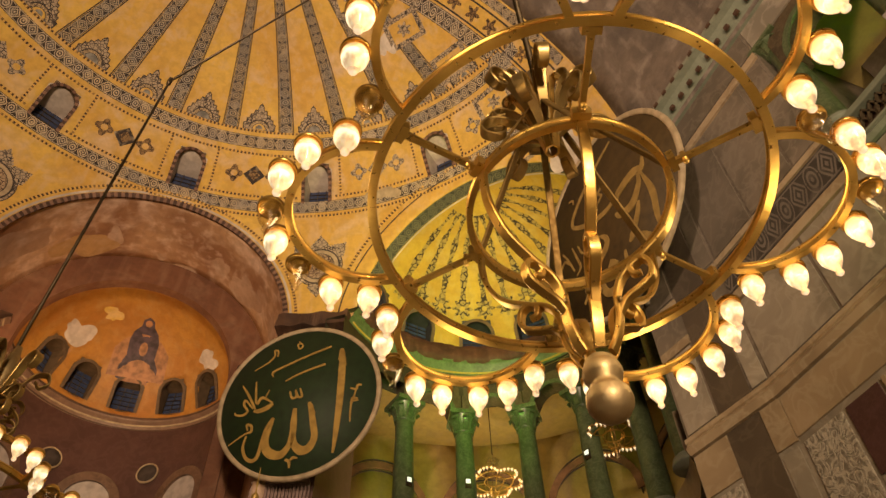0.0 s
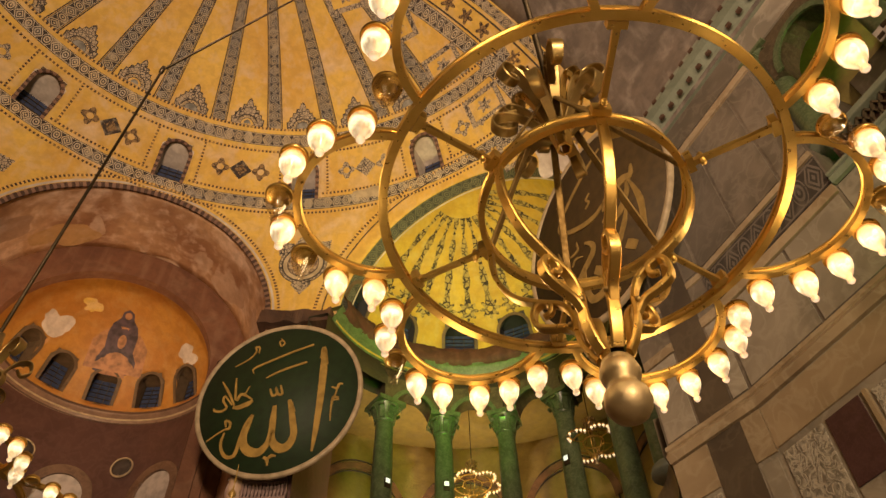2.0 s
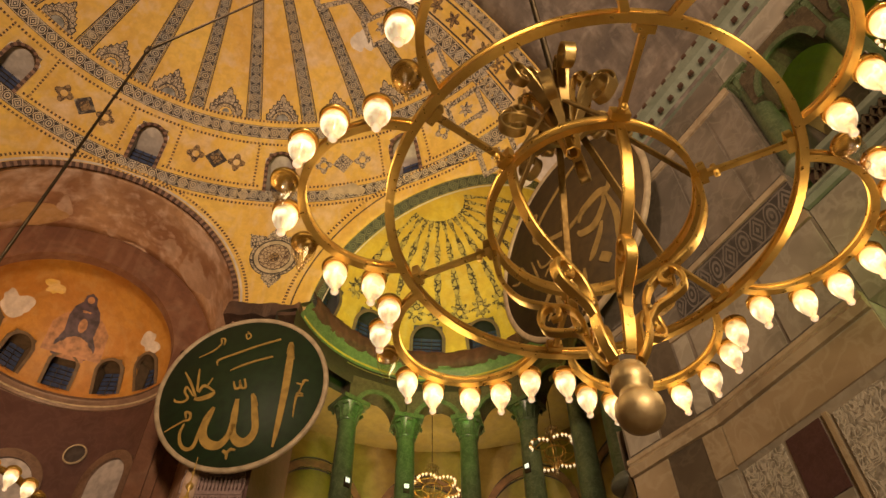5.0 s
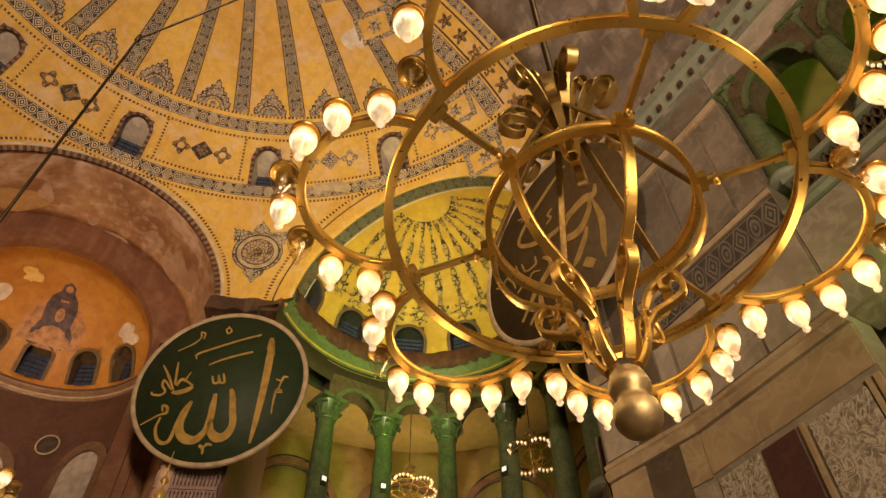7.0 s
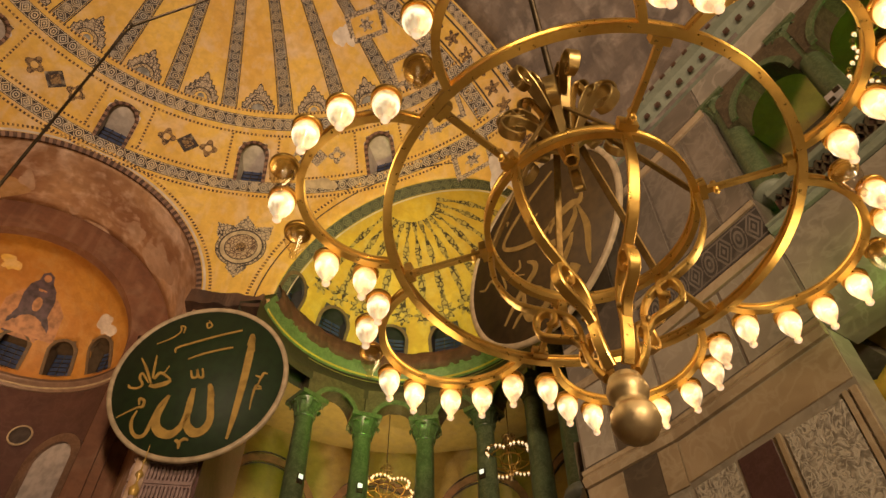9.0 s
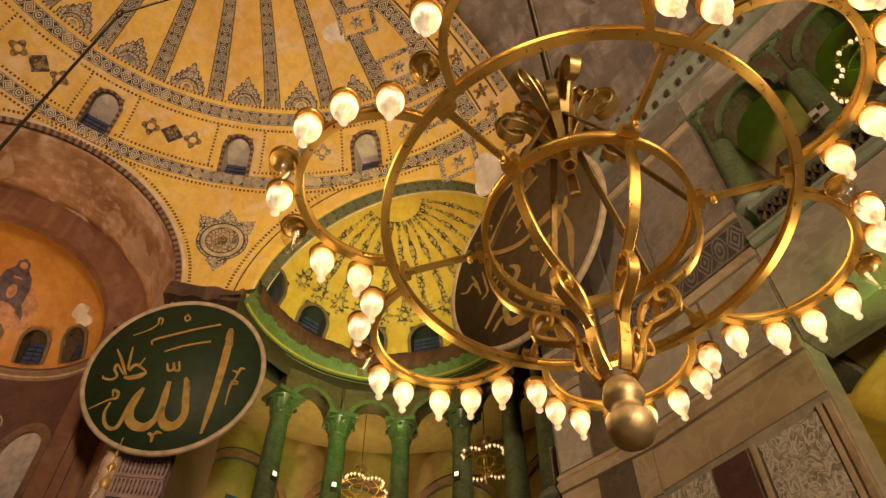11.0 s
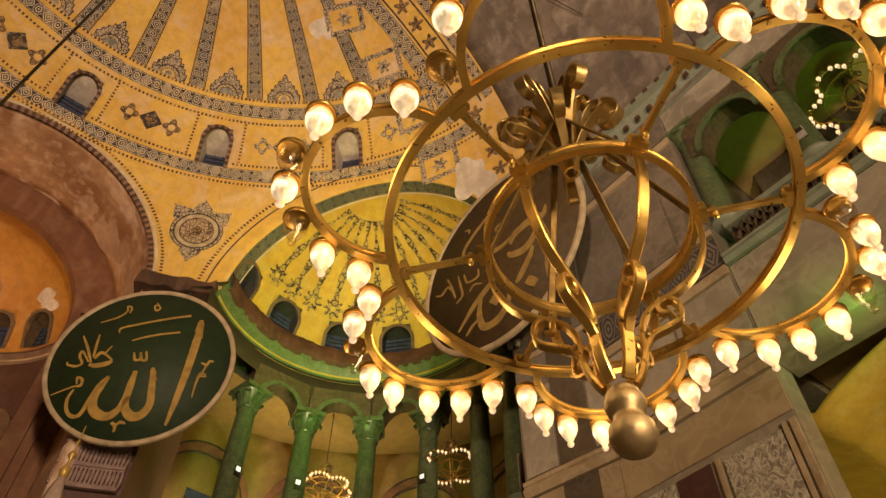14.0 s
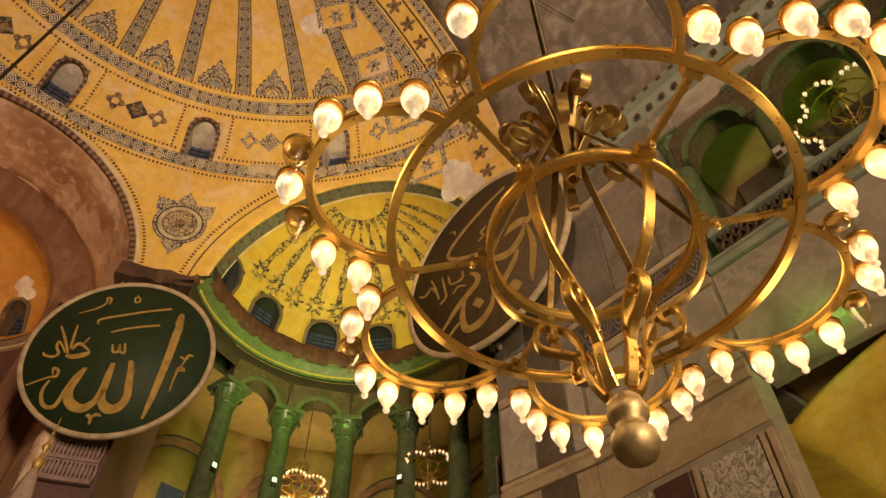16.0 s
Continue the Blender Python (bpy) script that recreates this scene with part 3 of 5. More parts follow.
tagged(part("wall_east_pier", prism(sector(16.5, 21.5, 22.2, 29.0), 0, 22.4), PURPLISH), "brown marble clad pier beside the apse", "pier", kind="structure")
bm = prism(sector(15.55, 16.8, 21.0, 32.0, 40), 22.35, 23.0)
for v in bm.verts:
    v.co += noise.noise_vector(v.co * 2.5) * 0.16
tagged(part("ledge_east_pier", bm, DARK), "dark brown projecting ledge", "ledge", kind="structure")
tagged(part("wall_north", prism(sector(16.2, 17.0, -90, -22, 40), 0, 23.0), BUFF), "plain marble wall", "wall", kind="structure")
tagged(part("wall_south_pier", prism([(16, 12.62), (16, 17), (15.55, 19.8), (19, 21.5), (20, 19), (17.3, 13.5), (16.75, 12.62)], 0, 12.3), MARBLE), "grey marble clad main pier", "pier", kind="structure")
# upper pier: light falloff is painted in with the darker marble
tagged(part("wall_south_pier_upper", prism([(16, 12.62), (16, 17), (15.55, 19.8), (19, 21.5), (24, 19), (24, 12.62)], 12.3, 22.7), DIM_MARBLE), "grey marble clad upper pier, coloured darker for weaker light", "pier", kind="structure")
half_barrel("great_arch", math.sqrt(R0 ** 2 - (Y_FRONT - 15.5) ** 2) + 0.02, 10.5, Y_FRONT, GREY, "bare grey plaster soffit of the great arch", foot=SPRING + 0.5)
tagged(part("wall_south_upper", slab(16.9, 17.6, -22, 12.6, 23.0, 42), GREY), "grey plaster wall under the south arch", "wall", kind="structure")
tagged(part("wall_south_gallery_top", slab(16.0, 17.0, -22, 12.6, 21.45, 22.7), MARBLE), "grey marble wall over the gallery arcade", "wall", kind="structure")
tagged(part("wall_south_parapet", slab(16.0, 17.0, -22, 12.6, 12.1, 15.1), MARBLE), "grey marble wall under the gallery", "wall", kind="structure")
tagged(part("wall_south_end", slab(16.0, 17.0, -22, 1.0, 0, 12.1), MARBLE), "plain marble wall", "wall", kind="structure")
tagged(part("wall_gallery_end", slab(16.0, 17.0, -22, -0.6, 15.1, 21.45), MARBLE), "plain marble wall", "wall", kind="structure")
tagged(part("wall_aisle_back", slab(27, 27.6, -22, 21, 0, 23), GALLERY), "yellow plaster aisle wall", "wall", kind="structure")
tagged(part("wall_west", slab(-24, 28, -22.6, -22, 0, 42), GREY), "plain wall", "wall", kind="structure")
tagged(part("wall_north_nave", slab(-17, -16.2, -22, 15.6, 0, 42), GREY), "plain wall", "wall", kind="structure")
tagged(part("gallery_floor", slab(17, 27, -22, 12.6, 12.6, 13.2), GALLERY), "gallery floor over the aisle", "floor", kind="structure")
tagged(part("ceiling_gallery", slab(17, 27, -22, 12.6, 22.2, 22.7), GALLERY), "yellow plaster gallery ceiling", "ceiling", kind="structure")
tagged(part("ceiling", slab(-17, 28, -22, 10.4, 42, 42.5), OCHRE), "ceiling of the nave", "ceiling", kind="structure")
tagged(part("floor", slab(-24, 32, -22, 42, -0.3, 0), FLOOR), "worn grey marble floor", "floor", kind="structure")
for nm, zz, dp, hh in (("cornice_south_upper", 23.3, 0.75, 0.7), ("cornice_south_lower", 15.42, 0.2, 0.3), ("moulding_south", 12.35, 0.16, 0.45)):
    bm = bmesh.new()
    prof = [(0, zz - hh), (-0.12, zz - hh), (-0.2, zz - hh * 0.6), (-dp * 0.7, zz - hh * 0.3), (-dp, zz - hh * 0.25), (-dp, zz), (0, zz)]
    path = [(16.0, -22), (16.0, 17.0), (15.55, 19.75)] if nm != "cornice_south_lower" else [(16.0, -22), (16.0, 12.6)]
    path = path if nm != "moulding_south" else [(16.0, 12.64)] + path[1:]
    rows = [[bm.verts.new((x + p, y, z)) for p, z in prof] for x, y in path]
    for a, b in zip(rows, rows[1:]):
        for k in range(len(prof) - 1):
            bm.faces.new((a[k], a[k + 1], b[k + 1], b[k]))
    for r_ in rows[::len(rows) - 1]:
        bm.faces.new(r_)
    bmesh.ops.recalc_face_normals(bm, faces=bm.faces[:])
    tagged(part(nm, bm, CORNICE if "cornice" in nm else BUFF), "moulded marble cornice", "cornice", kind="structure")

# ---- niche arcade ----
# the green wash is partly painted into this cornice's base colour
cornice("cornice_niche", C1, R1 + 0.1, -60, 137, 23.2, "moulded marble cornice washed by green light", marble("green_lit_cornice_marble", (0.13, 0.19, 0.075), (0.22, 0.28, 0.13), (0.08, 0.115, 0.045), 0.5, 2.0), 0.45, 0.68, 64)
bm = lathe([(R1 + 0.05, 21.4), (R1 + 0.05, 22.5), (R1 + 0.9, 22.5), (R1 + 0.9, 21.4)], 48, -60, 141)
ob = part("wall_niche_frieze", bm, marble("dark_frieze_marble", (0.06, 0.05, 0.035), (0.1, 0.085, 0.06), (0.035, 0.03, 0.022), 0.5, 2.0))
ob.location = (C1.x, C1.y, 0)
tagged(ob, "dark green marble frieze above the gallery arches", "wall", kind="structure")
bm = lathe([(11.0, 12.6), (11.0, 22.6), (11.4, 22.6), (11.4, 12.6)], 48, -60, 100)
ob = part("wall_niche_gallery", bm, GALLERY)
ob.location = (C1.x, C1.y, 0)
tagged(ob, "yellow plaster gallery wall behind the columns", "wall", kind="structure")
bm = lathe([(R1, 22.35), (11.2, 22.35), (11.2, 22.6), (R1, 22.6)], 48, -58, 105)
ob = part("ceiling_niche_gallery", bm, GALLERY)
ob.location = (C1.x, C1.y, 0)
tagged(ob, "plaster ceiling of the niche gallery", "ceiling", kind="structure")
bm = lathe([(R1 - 0.2, 12.4), (R1 - 0.2, 13.56), (11.2, 13.56), (11.2, 12.4)], 48, -58, 105)
ob = part("floor_niche_gallery", bm, BUFF)
ob.location = (C1.x, C1.y, 0)
tagged(ob, "gallery floor slab with marble edge", "floor", kind="structure")
bm = lathe([(R1, 0), (R1, 12.4), (R1 + 0.4, 12.4), (R1 + 0.4, 0)], 48, -58, 105)
ob = part("wall_niche_lower", bm, MARBLE)
ob.location = (C1.x, C1.y, 0)
tagged(ob, "plain marble wall under the gallery", "wall", kind="structure")


def gallery_column(m):
    t = thing("gallery_column", "green marble column with carved capital", "column", "niche columns", m)
    part("shaft", lathe([(0.43, 0.35), (0.41, 2.5), (0.36, 5.6), (0.36, 5.7)], 20), VERDE, t)
    part("base", lathe([(0.0, 0), (0.6, 0), (0.6, 0.12), (0.52, 0.2), (0.55, 0.26), (0.44, 0.36), (0.0, 0.36)], 20), CORNICE, t)
    bm = lathe([(0.36, 5.65), (0.42, 5.7), (0.39, 5.8), (0.45, 6.1), (0.62, 6.45)], 20)
    box(bm, -0.62, 0.62, -0.62, 0.62, 6.42, 6.62)
    part("capital", bm, VERDE, t)
    bm = bmesh.new()
    for k in range(8):
        a = math.tau * k / 8
        c, s = math.cos(a), math.sin(a)
        pts = curve_points([(c * 0.4, s * 0.4, 5.78), (c * 0.46, s * 0.46, 6.1), (c * 0.6, s * 0.6, 6.32), (c * 0.66, s * 0.66, 6.22)], 4)
        ribbon(pts, [(c, s, 0.2)] * len(pts), 0.22, 0.04, bm=bm, uv=False)
    part("acanthus_leaf", bm, VERDE, t)
    return t


COL_AZ = [-12 + 26 * k for k in range(6)]
first = None
for az in COL_AZ:
    p = C1 + way(az) * 5.75
    m = Matrix.Translation((p.x, p.y, 13.55)) @ Matrix.Rotation(radians(-az), 4, "Z")
    if first is None:
        first = gallery_column(m)
    else:
        copy_thing(first, m)
for az in [a + 13 for a in COL_AZ[:-1]]:   # arches from capital to capital
    p = C1 + way(az) * 5.72
    t = thing("gallery_arch", "small green marble arch between columns", "arch", "niche arches", Matrix.Translation((p.x, p.y, 20.15)) @ Matrix.Rotation(radians(-az), 4, "Z"))
    half, n = 1.3, 12
    bm = bmesh.new()
    arc = [(-1.0 * math.cos(math.pi * k / n), 1.15 * math.sin(math.pi * k / n)) for k in range(n + 1)]
    for k in range(n):
        (xa, za), (xb, zb) = arc[k], arc[k + 1]
        q = [(xa, za), (xb, zb), (xb, 1.7), (xa, 1.7)]
        v = [bm.verts.new((x, 0.0, z)) for x, z in q] + [bm.verts.new((x, 0.8, z)) for x, z in q]
        for f in ((0, 1, 2, 3), (7, 6, 5, 4), (0, 4, 5, 1)):
            bm.faces.new([v[i] for i in f])
    for sg in (-1, 1):
        box(bm, min(sg * 1.0, sg * half), max(sg * 1.0, sg * half), 0, 0.8, 0, 1.7)
    bmesh.ops.remove_doubles(bm, verts=bm.verts[:], dist=1e-4)
    bmesh.ops.recalc_face_normals(bm, faces=bm.faces[:])
    part("spandrel", bm, NICHE_STONE, t)
    pts = [(x, -0.03, z) for x, z in arc]
    part("archivolt", ribbon(pts, [(0, -1, 0)] * len(pts), 0.2, 0.08), VERDE, t)

# ---- chandeliers ----


def circle(r, z, n, a0=0.0, a1=360.0, c=(0, 0)):
    closed = abs(a1 - a0) > 359
    return [Vector((c[0] + r * math.cos(radians(a0 + (a1 - a0) * k / n)), c[1] + r * math.sin(radians(a0 + (a1 - a0) * k / n)), z)) for k in range(n if closed else n + 1)]


def band_section(points, closed, w, h):
    """Moulded metal band: a section with proud lips above and below, swept along a level curve."""
    bm = bmesh.new()
    sec = [(-0.5, -0.5), (0.5, -0.5), (0.5, -0.3), (0.3, -0.22), (0.3, 0.22), (0.5, 0.3), (0.5, 0.5), (-0.5, 0.5), (-0.5, 0.3), (-0.3, 0.22), (-0.3, -0.22), (-0.5, -0.3)]
    n, rings = len(points), []
    for k in range(n):
        a, b = points[(k - 1) % n if closed else max(k - 1, 0)], points[(k + 1) % n if closed else min(k + 1, n - 1)]
        t = (b - a).normalized()
        side = Vector((t.y, -t.x, 0))
        rings.append([bm.verts.new(points[k] + side * (u * w) + Vector((0, 0, v * h))) for u, v in sec])
    for k in range(n if closed else n - 1):
        a, b = rings[k], rings[(k + 1) % n]
        for i in range(len(sec)):
            bm.faces.new((a[i], a[(i + 1) % len(sec)], b[(i + 1) % len(sec)], b[i]))
    if not closed:
        bm.faces.new(rings[0][::-1])
        bm.faces.new(rings[-1])
    bmesh.ops.recalc_face_normals(bm, faces=bm.faces[:])
    return smooth(bm, 30)


RING_R, INNER_R = 0.793, 0.405
PETAL_C, PETAL_R = 0.79, 0.335
SPOKES = [7.6 + 60 * k for k in range(6)]


def bulb_mesh():
    return [(0.0, -0.168), (0.01, -0.1665), (0.0155, -0.158), (0.0155, -0.15), (0.0115, -0.143), (0.0125, -0.136), (0.021, -0.12), (0.034, -0.092), (0.043, -0.065), (0.046, -0.043), (0.044, -0.024), (0.036, -0.005), (0.026, 0.0)]


def blade(ctrl, side, width, thick, bm=None):
    """Flat bar bent in the plane across side, with softened edges."""
    pts = curve_points(ctrl, 5)
    n = len(pts)
    if isinstance(width, list):
        width = [float(np.interp(k / (n - 1), np.linspace(0, 1, len(width)), width)) for k in range(n)]
    else:
        width = [width] * n
    bm = bm or bmesh.new()
    rings = []
    for k in range(n):
        tt = (pts[min(k + 1, n - 1)] - pts[max(k - 1, 0)]).normalized()
        nr, w, h = tt.cross(side).normalized(), width[k] / 2, thick / 2
        c = min(0.004, h * 0.6)
        rings.append([bm.verts.new(pts[k] + side * u + nr * v) for u, v in ((w - c, h), (-w + c, h), (-w, h - c), (-w, -h + c), (-w + c, -h), (w - c, -h), (w, -h + c), (w, h - c))])
    for p, q in zip(rings, rings[1:]):
        for i in range(8):
            bm.faces.new((p[i], p[(i + 1) % 8], q[(i + 1) % 8], q[i]))
    bm.faces.new(rings[0][::-1])
    bm.faces.new(rings[-1])
    bmesh.ops.recalc_face_normals(bm, faces=bm.faces[:])
    return smooth(bm, 35)


def make_chandelier(place, label):
    lean = Vector((-0.036, 0.017, 0))   # the finial hangs a little off the axis
    t = thing("chandelier", label, "chandelier", "hanging chandeliers", place)
    part("outer_ring", band_section(circle(RING_R, 0, 96), True, 0.034, 0.045), BRASS, t)
    part("inner_ring", band_section(circle(INNER_R, 0, 72), True, 0.024, 0.055), BRASS, t)
    for a in SPOKES:
        c, s = math.cos(radians(a)), math.sin(radians(a))
        d, side = Vector((c, s, 0)), Vector((-s, c, 0))
        bm = bmesh.new()
        ribbon([d * 0.405, d * 0.5, d * 0.66, d * 0.8], [(0, 0, 1)] * 4, [0.03, 0.022, 0.022, 0.03], 0.02, bm=bm, uv=False)
        for r in (0.435, 0.755):
            ribbon([d * r + side * 0.035 + Vector((0, 0, 0.01)), d * r - side * 0.035 + Vector((0, 0, 0.01))], [(0, 0, 1)] * 2, 0.028, 0.05, bm=bm, uv=False)
        tube([d * 0.48 + Vector((0, 0, -0.03)), d * 0.48 + Vector((0, 0, 0.03))], 0.012, 8, bm)
        part("spoke", bm, BRASS, t)
        # S-shaped strap from the inner ring down to the finial
        prof = [(0.407, 0.0), (0.405, -0.1), (0.385, -0.215), (0.32, -0.345), (0.225, -0.425), (0.145, -0.478), (0.107, -0.555), (0.1, -0.655), (0.078, -0.735), (0.05, -0.785)]
        part("strap", blade([d * r + lean * (-z / 0.75) + Vector((0, 0, z)) for r, z in prof], side, 0.04, 0.019), BRASS, t)
        # leaf scroll curling up outside the strap
        scroll = [(0.1, -0.64), (0.135, -0.592), (0.19, -0.568), (0.235, -0.54), (0.248, -0.495), (0.236, -0.45), (0.203, -0.437), (0.178, -0.462), (0.184, -0.495), (0.21, -0.5)]
        bm = blade([d * r + lean * 0.75 + Vector((0, 0, z)) for r, z in scroll], side, [0.034, 0.036, 0.038, 0.04, 0.04, 0.038, 0.036, 0.034, 0.03, 0.026], 0.019)
        part("scroll", bm, BRASS, t)
        # small cross pin that clamps strap and scroll together
        part("pin", tube([d * 0.118 + lean * 0.8 + side * 0.027 + Vector((0, 0, -0.6)), d * 0.118 + lean * 0.8 - side * 0.027 + Vector((0, 0, -0.6))], 0.009, 8), AGED, t)
        # straight stay from the inner ring up to the crown
        part("stay", blade([d * 0.4 + Vector((0, 0, 0.02)), d * 0.31 + Vector((0, 0, 0.24)), d * 0.17 + Vector((0, 0, 0.58)), d * 0.05 + Vector((0, 0, 0.88))], side, 0.034, 0.012), STAY, t)
        # crown: tall leaf rolled over at its tip, a low open scroll, a second curl, and bright fan straps
        leaf = [(0.05, 0.66), (0.09, 0.82), (0.15, 0.95), (0.225, 1.02), (0.285, 0.99), (0.295, 0.92), (0.25, 0.875), (0.205, 0.9), (0.205, 0.95), (0.24, 0.96)]
        bm = blade([d * r + Vector((0, 0, z)) for r, z in leaf], side, [0.04, 0.05, 0.06, 0.066, 0.066, 0.06, 0.052, 0.044, 0.036, 0.03], 0.012)
        leaf = [(0.05, 0.85), (0.075, 1.0), (0.12, 1.1), (0.17, 1.1), (0.18, 1.04), (0.14, 1.02), (0.125, 1.055)]
        blade([d * r + Vector((0, 0, z)) for r, z in leaf], side, 0.048, 0.012, bm)
        part("crown_leaf", bm, AGED, t)
        d2, s2 = Vector((math.cos(radians(a + 30)), math.sin(radians(a + 30)), 0)), Vector((-math.sin(radians(a + 30)), math.cos(radians(a + 30)), 0))
        leaf = [(0.04, 0.58), (0.11, 0.68), (0.19, 0.74), (0.265, 0.74), (0.305, 0.69), (0.295, 0.63), (0.245, 0.6), (0.2, 0.625), (0.2, 0.67), (0.235, 0.68)]
        bm = blade([d2 * r + Vector((0, 0, z)) for r, z in leaf], s2, [0.036, 0.046, 0.054, 0.06, 0.06, 0.056, 0.05, 0.042, 0.036, 0.03], 0.012)
        leaf = [(0.11, 0.68), (0.13, 0.78), (0.19, 0.845), (0.235, 0.82), (0.22, 0.775), (0.185, 0.785)]
        blade([d2 * r + Vector((0, 0, z)) for r, z in leaf], s2, 0.042, 0.011, bm)
        part("crown_scroll", bm, AGED, t)
        bar = [(0.028, 0.46), (0.055, 0.66), (0.085, 0.84), (0.13, 0.96), (0.165, 0.95), (0.155, 0.905)]
        part("crown_bar", blade([d2 * r + Vector((0, 0, z)) for r, z in bar], s2, 0.034, 0.01), BRASS, t)
    fin = part("finial", lathe([(0.0, -1.0), (0.03, -0.996), (0.058, -0.978), (0.074, -0.952), (0.079, -0.93), (0.076, -0.912), (0.076, -0.904), (0.074, -0.897), (0.06, -0.882), (0.05, -0.868), (0.052, -0.852), (0.065, -0.832), (0.07, -0.808), (0.064, -0.784), (0.052, -0.77), (0.056, -0.76), (0.042, -0.745), (0.0, -0.745)], 36), FINIAL, t, "turned bronze finial ball")
    fin.location, fin.scale = (-0.036, 0.017, -0.108), (0.92, 0.92, 0.92)
    part("stem", tube([(0, 0, 0.7), (0, 0, 1.25)], [0.04, 0.025], 12), BRONZE, t)
    # petals with bulbs
    glass, core, cap, dead = None, None, None, None
    for n, a in enumerate(SPOKES):
        mid = radians(a + 30)
        c = (PETAL_C * math.cos(mid), PETAL_C * math.sin(mid))
        petal = part("petal", band_section(circle(PETAL_R, 0, 40, math.degrees(mid) - 101, math.degrees(mid) + 101, c), False, 0.03, 0.042), BRASS, t)
        for k in range(8):
            b = mid + radians(-82.5 + 23.5 * k + random.uniform(-2, 2))
            p = Vector((c[0] + (PETAL_R + 0.066) * math.cos(b), c[1] + (PETAL_R + 0.066) * math.sin(b), -0.004))
            off = (n * 8 + k) in OUT
            if cap is None:
                bm = lathe([(0.0, 0.034), (0.02, 0.034), (0.024, 0.024), (0.046, 0.016), (0.055, 0.002), (0.054, -0.012), (0.049, -0.012), (0.049, 0.002), (0.02, 0.008), (0.0, 0.008)], 20)
                ribbon([Vector((0, 0, 0.026)), Vector((-0.066, 0, 0.02))], [(0, 0, 1)] * 2, 0.02, 0.012, bm=bm, uv=False)
                sock = part("socket", bm, BRASS, t)
                cap = sock.data
            else:
                sock = new("socket", cap)
                sock.parent = t
            sock.matrix_local = Matrix.Translation(p) @ Matrix.Rotation(b, 4, "Z") @ Matrix.Rotation(radians(random.uniform(-5, 5)), 4, "X")
            if off:
                if dead is None:
                    ob = part("bulb", lathe(bulb_mesh(), 20), CLEAR, sock, "unlit clear glass bulb")
                    dead = ob.data
                else:
                    ob = new("bulb", dead)
                    ob.parent, ob["label"] = sock, "unlit clear glass bulb"
            elif glass is None:
                ob = part("bulb", lathe(bulb_mesh(), 20), LIT, sock, "lit warm white bulb")
                glass = ob.data
            else:
                ob = new("bulb", glass)
                ob.parent, ob["label"] = sock, "lit warm white bulb"
            ob.matrix_local = Matrix.Translation((0, 0, -0.003)) @ Matrix.Diagonal((1.06, 1.06, 0.93, 1))
    return t


OUT = {13, 18, 20, 24, 40, 43}   # bulbs that are out
HUB = Vector((4.811, 8.974, 3.926))
main_lamp = make_chandelier(Matrix.Translation(HUB) @ Matrix.Rotation(radians(-1.3), 4, "X"), "large brass chandelier with six lobes of lit bulbs")
for p, turn, size in (((1.937, 13.512, 4.62), 20, 1.0), ((15.87, 31.6, 18.2), 10, 1.0), ((18.6, 26.6, 17.8), 35, 1.0), ((19.0, 8.0, 21.0), 5, 1.25)):
    copy_thing(main_lamp, Matrix.Translation(p) @ Matrix.Rotation(radians(turn), 4, "Z") @ Matrix.Scale(size, 4))


CABLE_END = (7.26, 17.39, 36.82)


def chain(points, label):
    t = thing("suspension_chain", label, "chain", "lamp chains")
    for a, b in zip(points, points[1:]):
        part("cable", tube([a, b], 0.02, 6), IRON, t)
    for p in points[1:-1]:
        part("coupling", lathe([(0.0, -0.1), (0.032, -0.08), (0.036, 0.0), (0.032, 0.08), (0.0, 0.1)], 10), IRON, t).location = p


chain([HUB + Vector((0, 0, 1.1)), HUB + Vector((0, 0, 38.1))], "dark iron cable holding a chandelier")
chain([(1.937, 13.512, 5.2), (1.937, 13.512, 11.3), CABLE_END], "dark iron cable holding a chandelier")
for p, top in (((15.87, 31.6, 18.2), 22.4), ((18.6, 26.6, 17.8), 22.4), ((19.3, 8.0, 21.0), 22.3)):
    chain([(p[0], p[1], p[2] + 1.1), (p[0], p[1], top)], "short dark iron cable holding a gallery chandelier")

t = thing("cable_crown", "bronze crown of curled leaves on a chandelier cable", "crown", "", Matrix.Translation((1.96, 13.5, 5.5)))
part("hub", lathe([(0.0, 0.0), (0.07, 0.02), (0.05, 0.14), (0.09, 0.3), (0.06, 0.42), (0.03, 0.62), (0.0, 0.62)], 14), BRONZE, t)
for k in range(6):
    a = radians(60 * k + 15)
    d, side = Vector((math.cos(a), math.sin(a), 0)), Vector((-math.sin(a), math.cos(a), 0))
    leaf = [(0.05, 0.05), (0.14, 0.2), (0.22, 0.38), (0.32, 0.44), (0.36, 0.36), (0.3, 0.29), (0.25, 0.34)]
    bm = blade([d * r + Vector((0, 0, z)) for r, z in leaf], side, [0.05, 0.07, 0.09, 0.09, 0.08, 0.06, 0.04], 0.014)
    leaf = [(0.06, 0.02), (0.16, 0.02), (0.26, -0.06), (0.27, -0.16), (0.2, -0.17), (0.19, -0.1)]
    blade([d * r + Vector((0, 0, z)) for r, z in leaf], side, 0.06, 0.014, bm)
    part("leaf", bm, AGED, t)

# ---- roundels ----


def stroke(bm, ctrl, widths, y=-0.03, steps=7):
    pts = curve_points([(x, y, z) for x, z in ctrl], steps)
    n = len(pts)
    w = [np.interp(k / (n - 1), np.linspace(0, 1, len(widths)), widths) for k in range(n)]
    ribbon(pts, [(0, -1, 0)] * n, [float(v) for v in w], 0.03, bm=bm, uv=False)


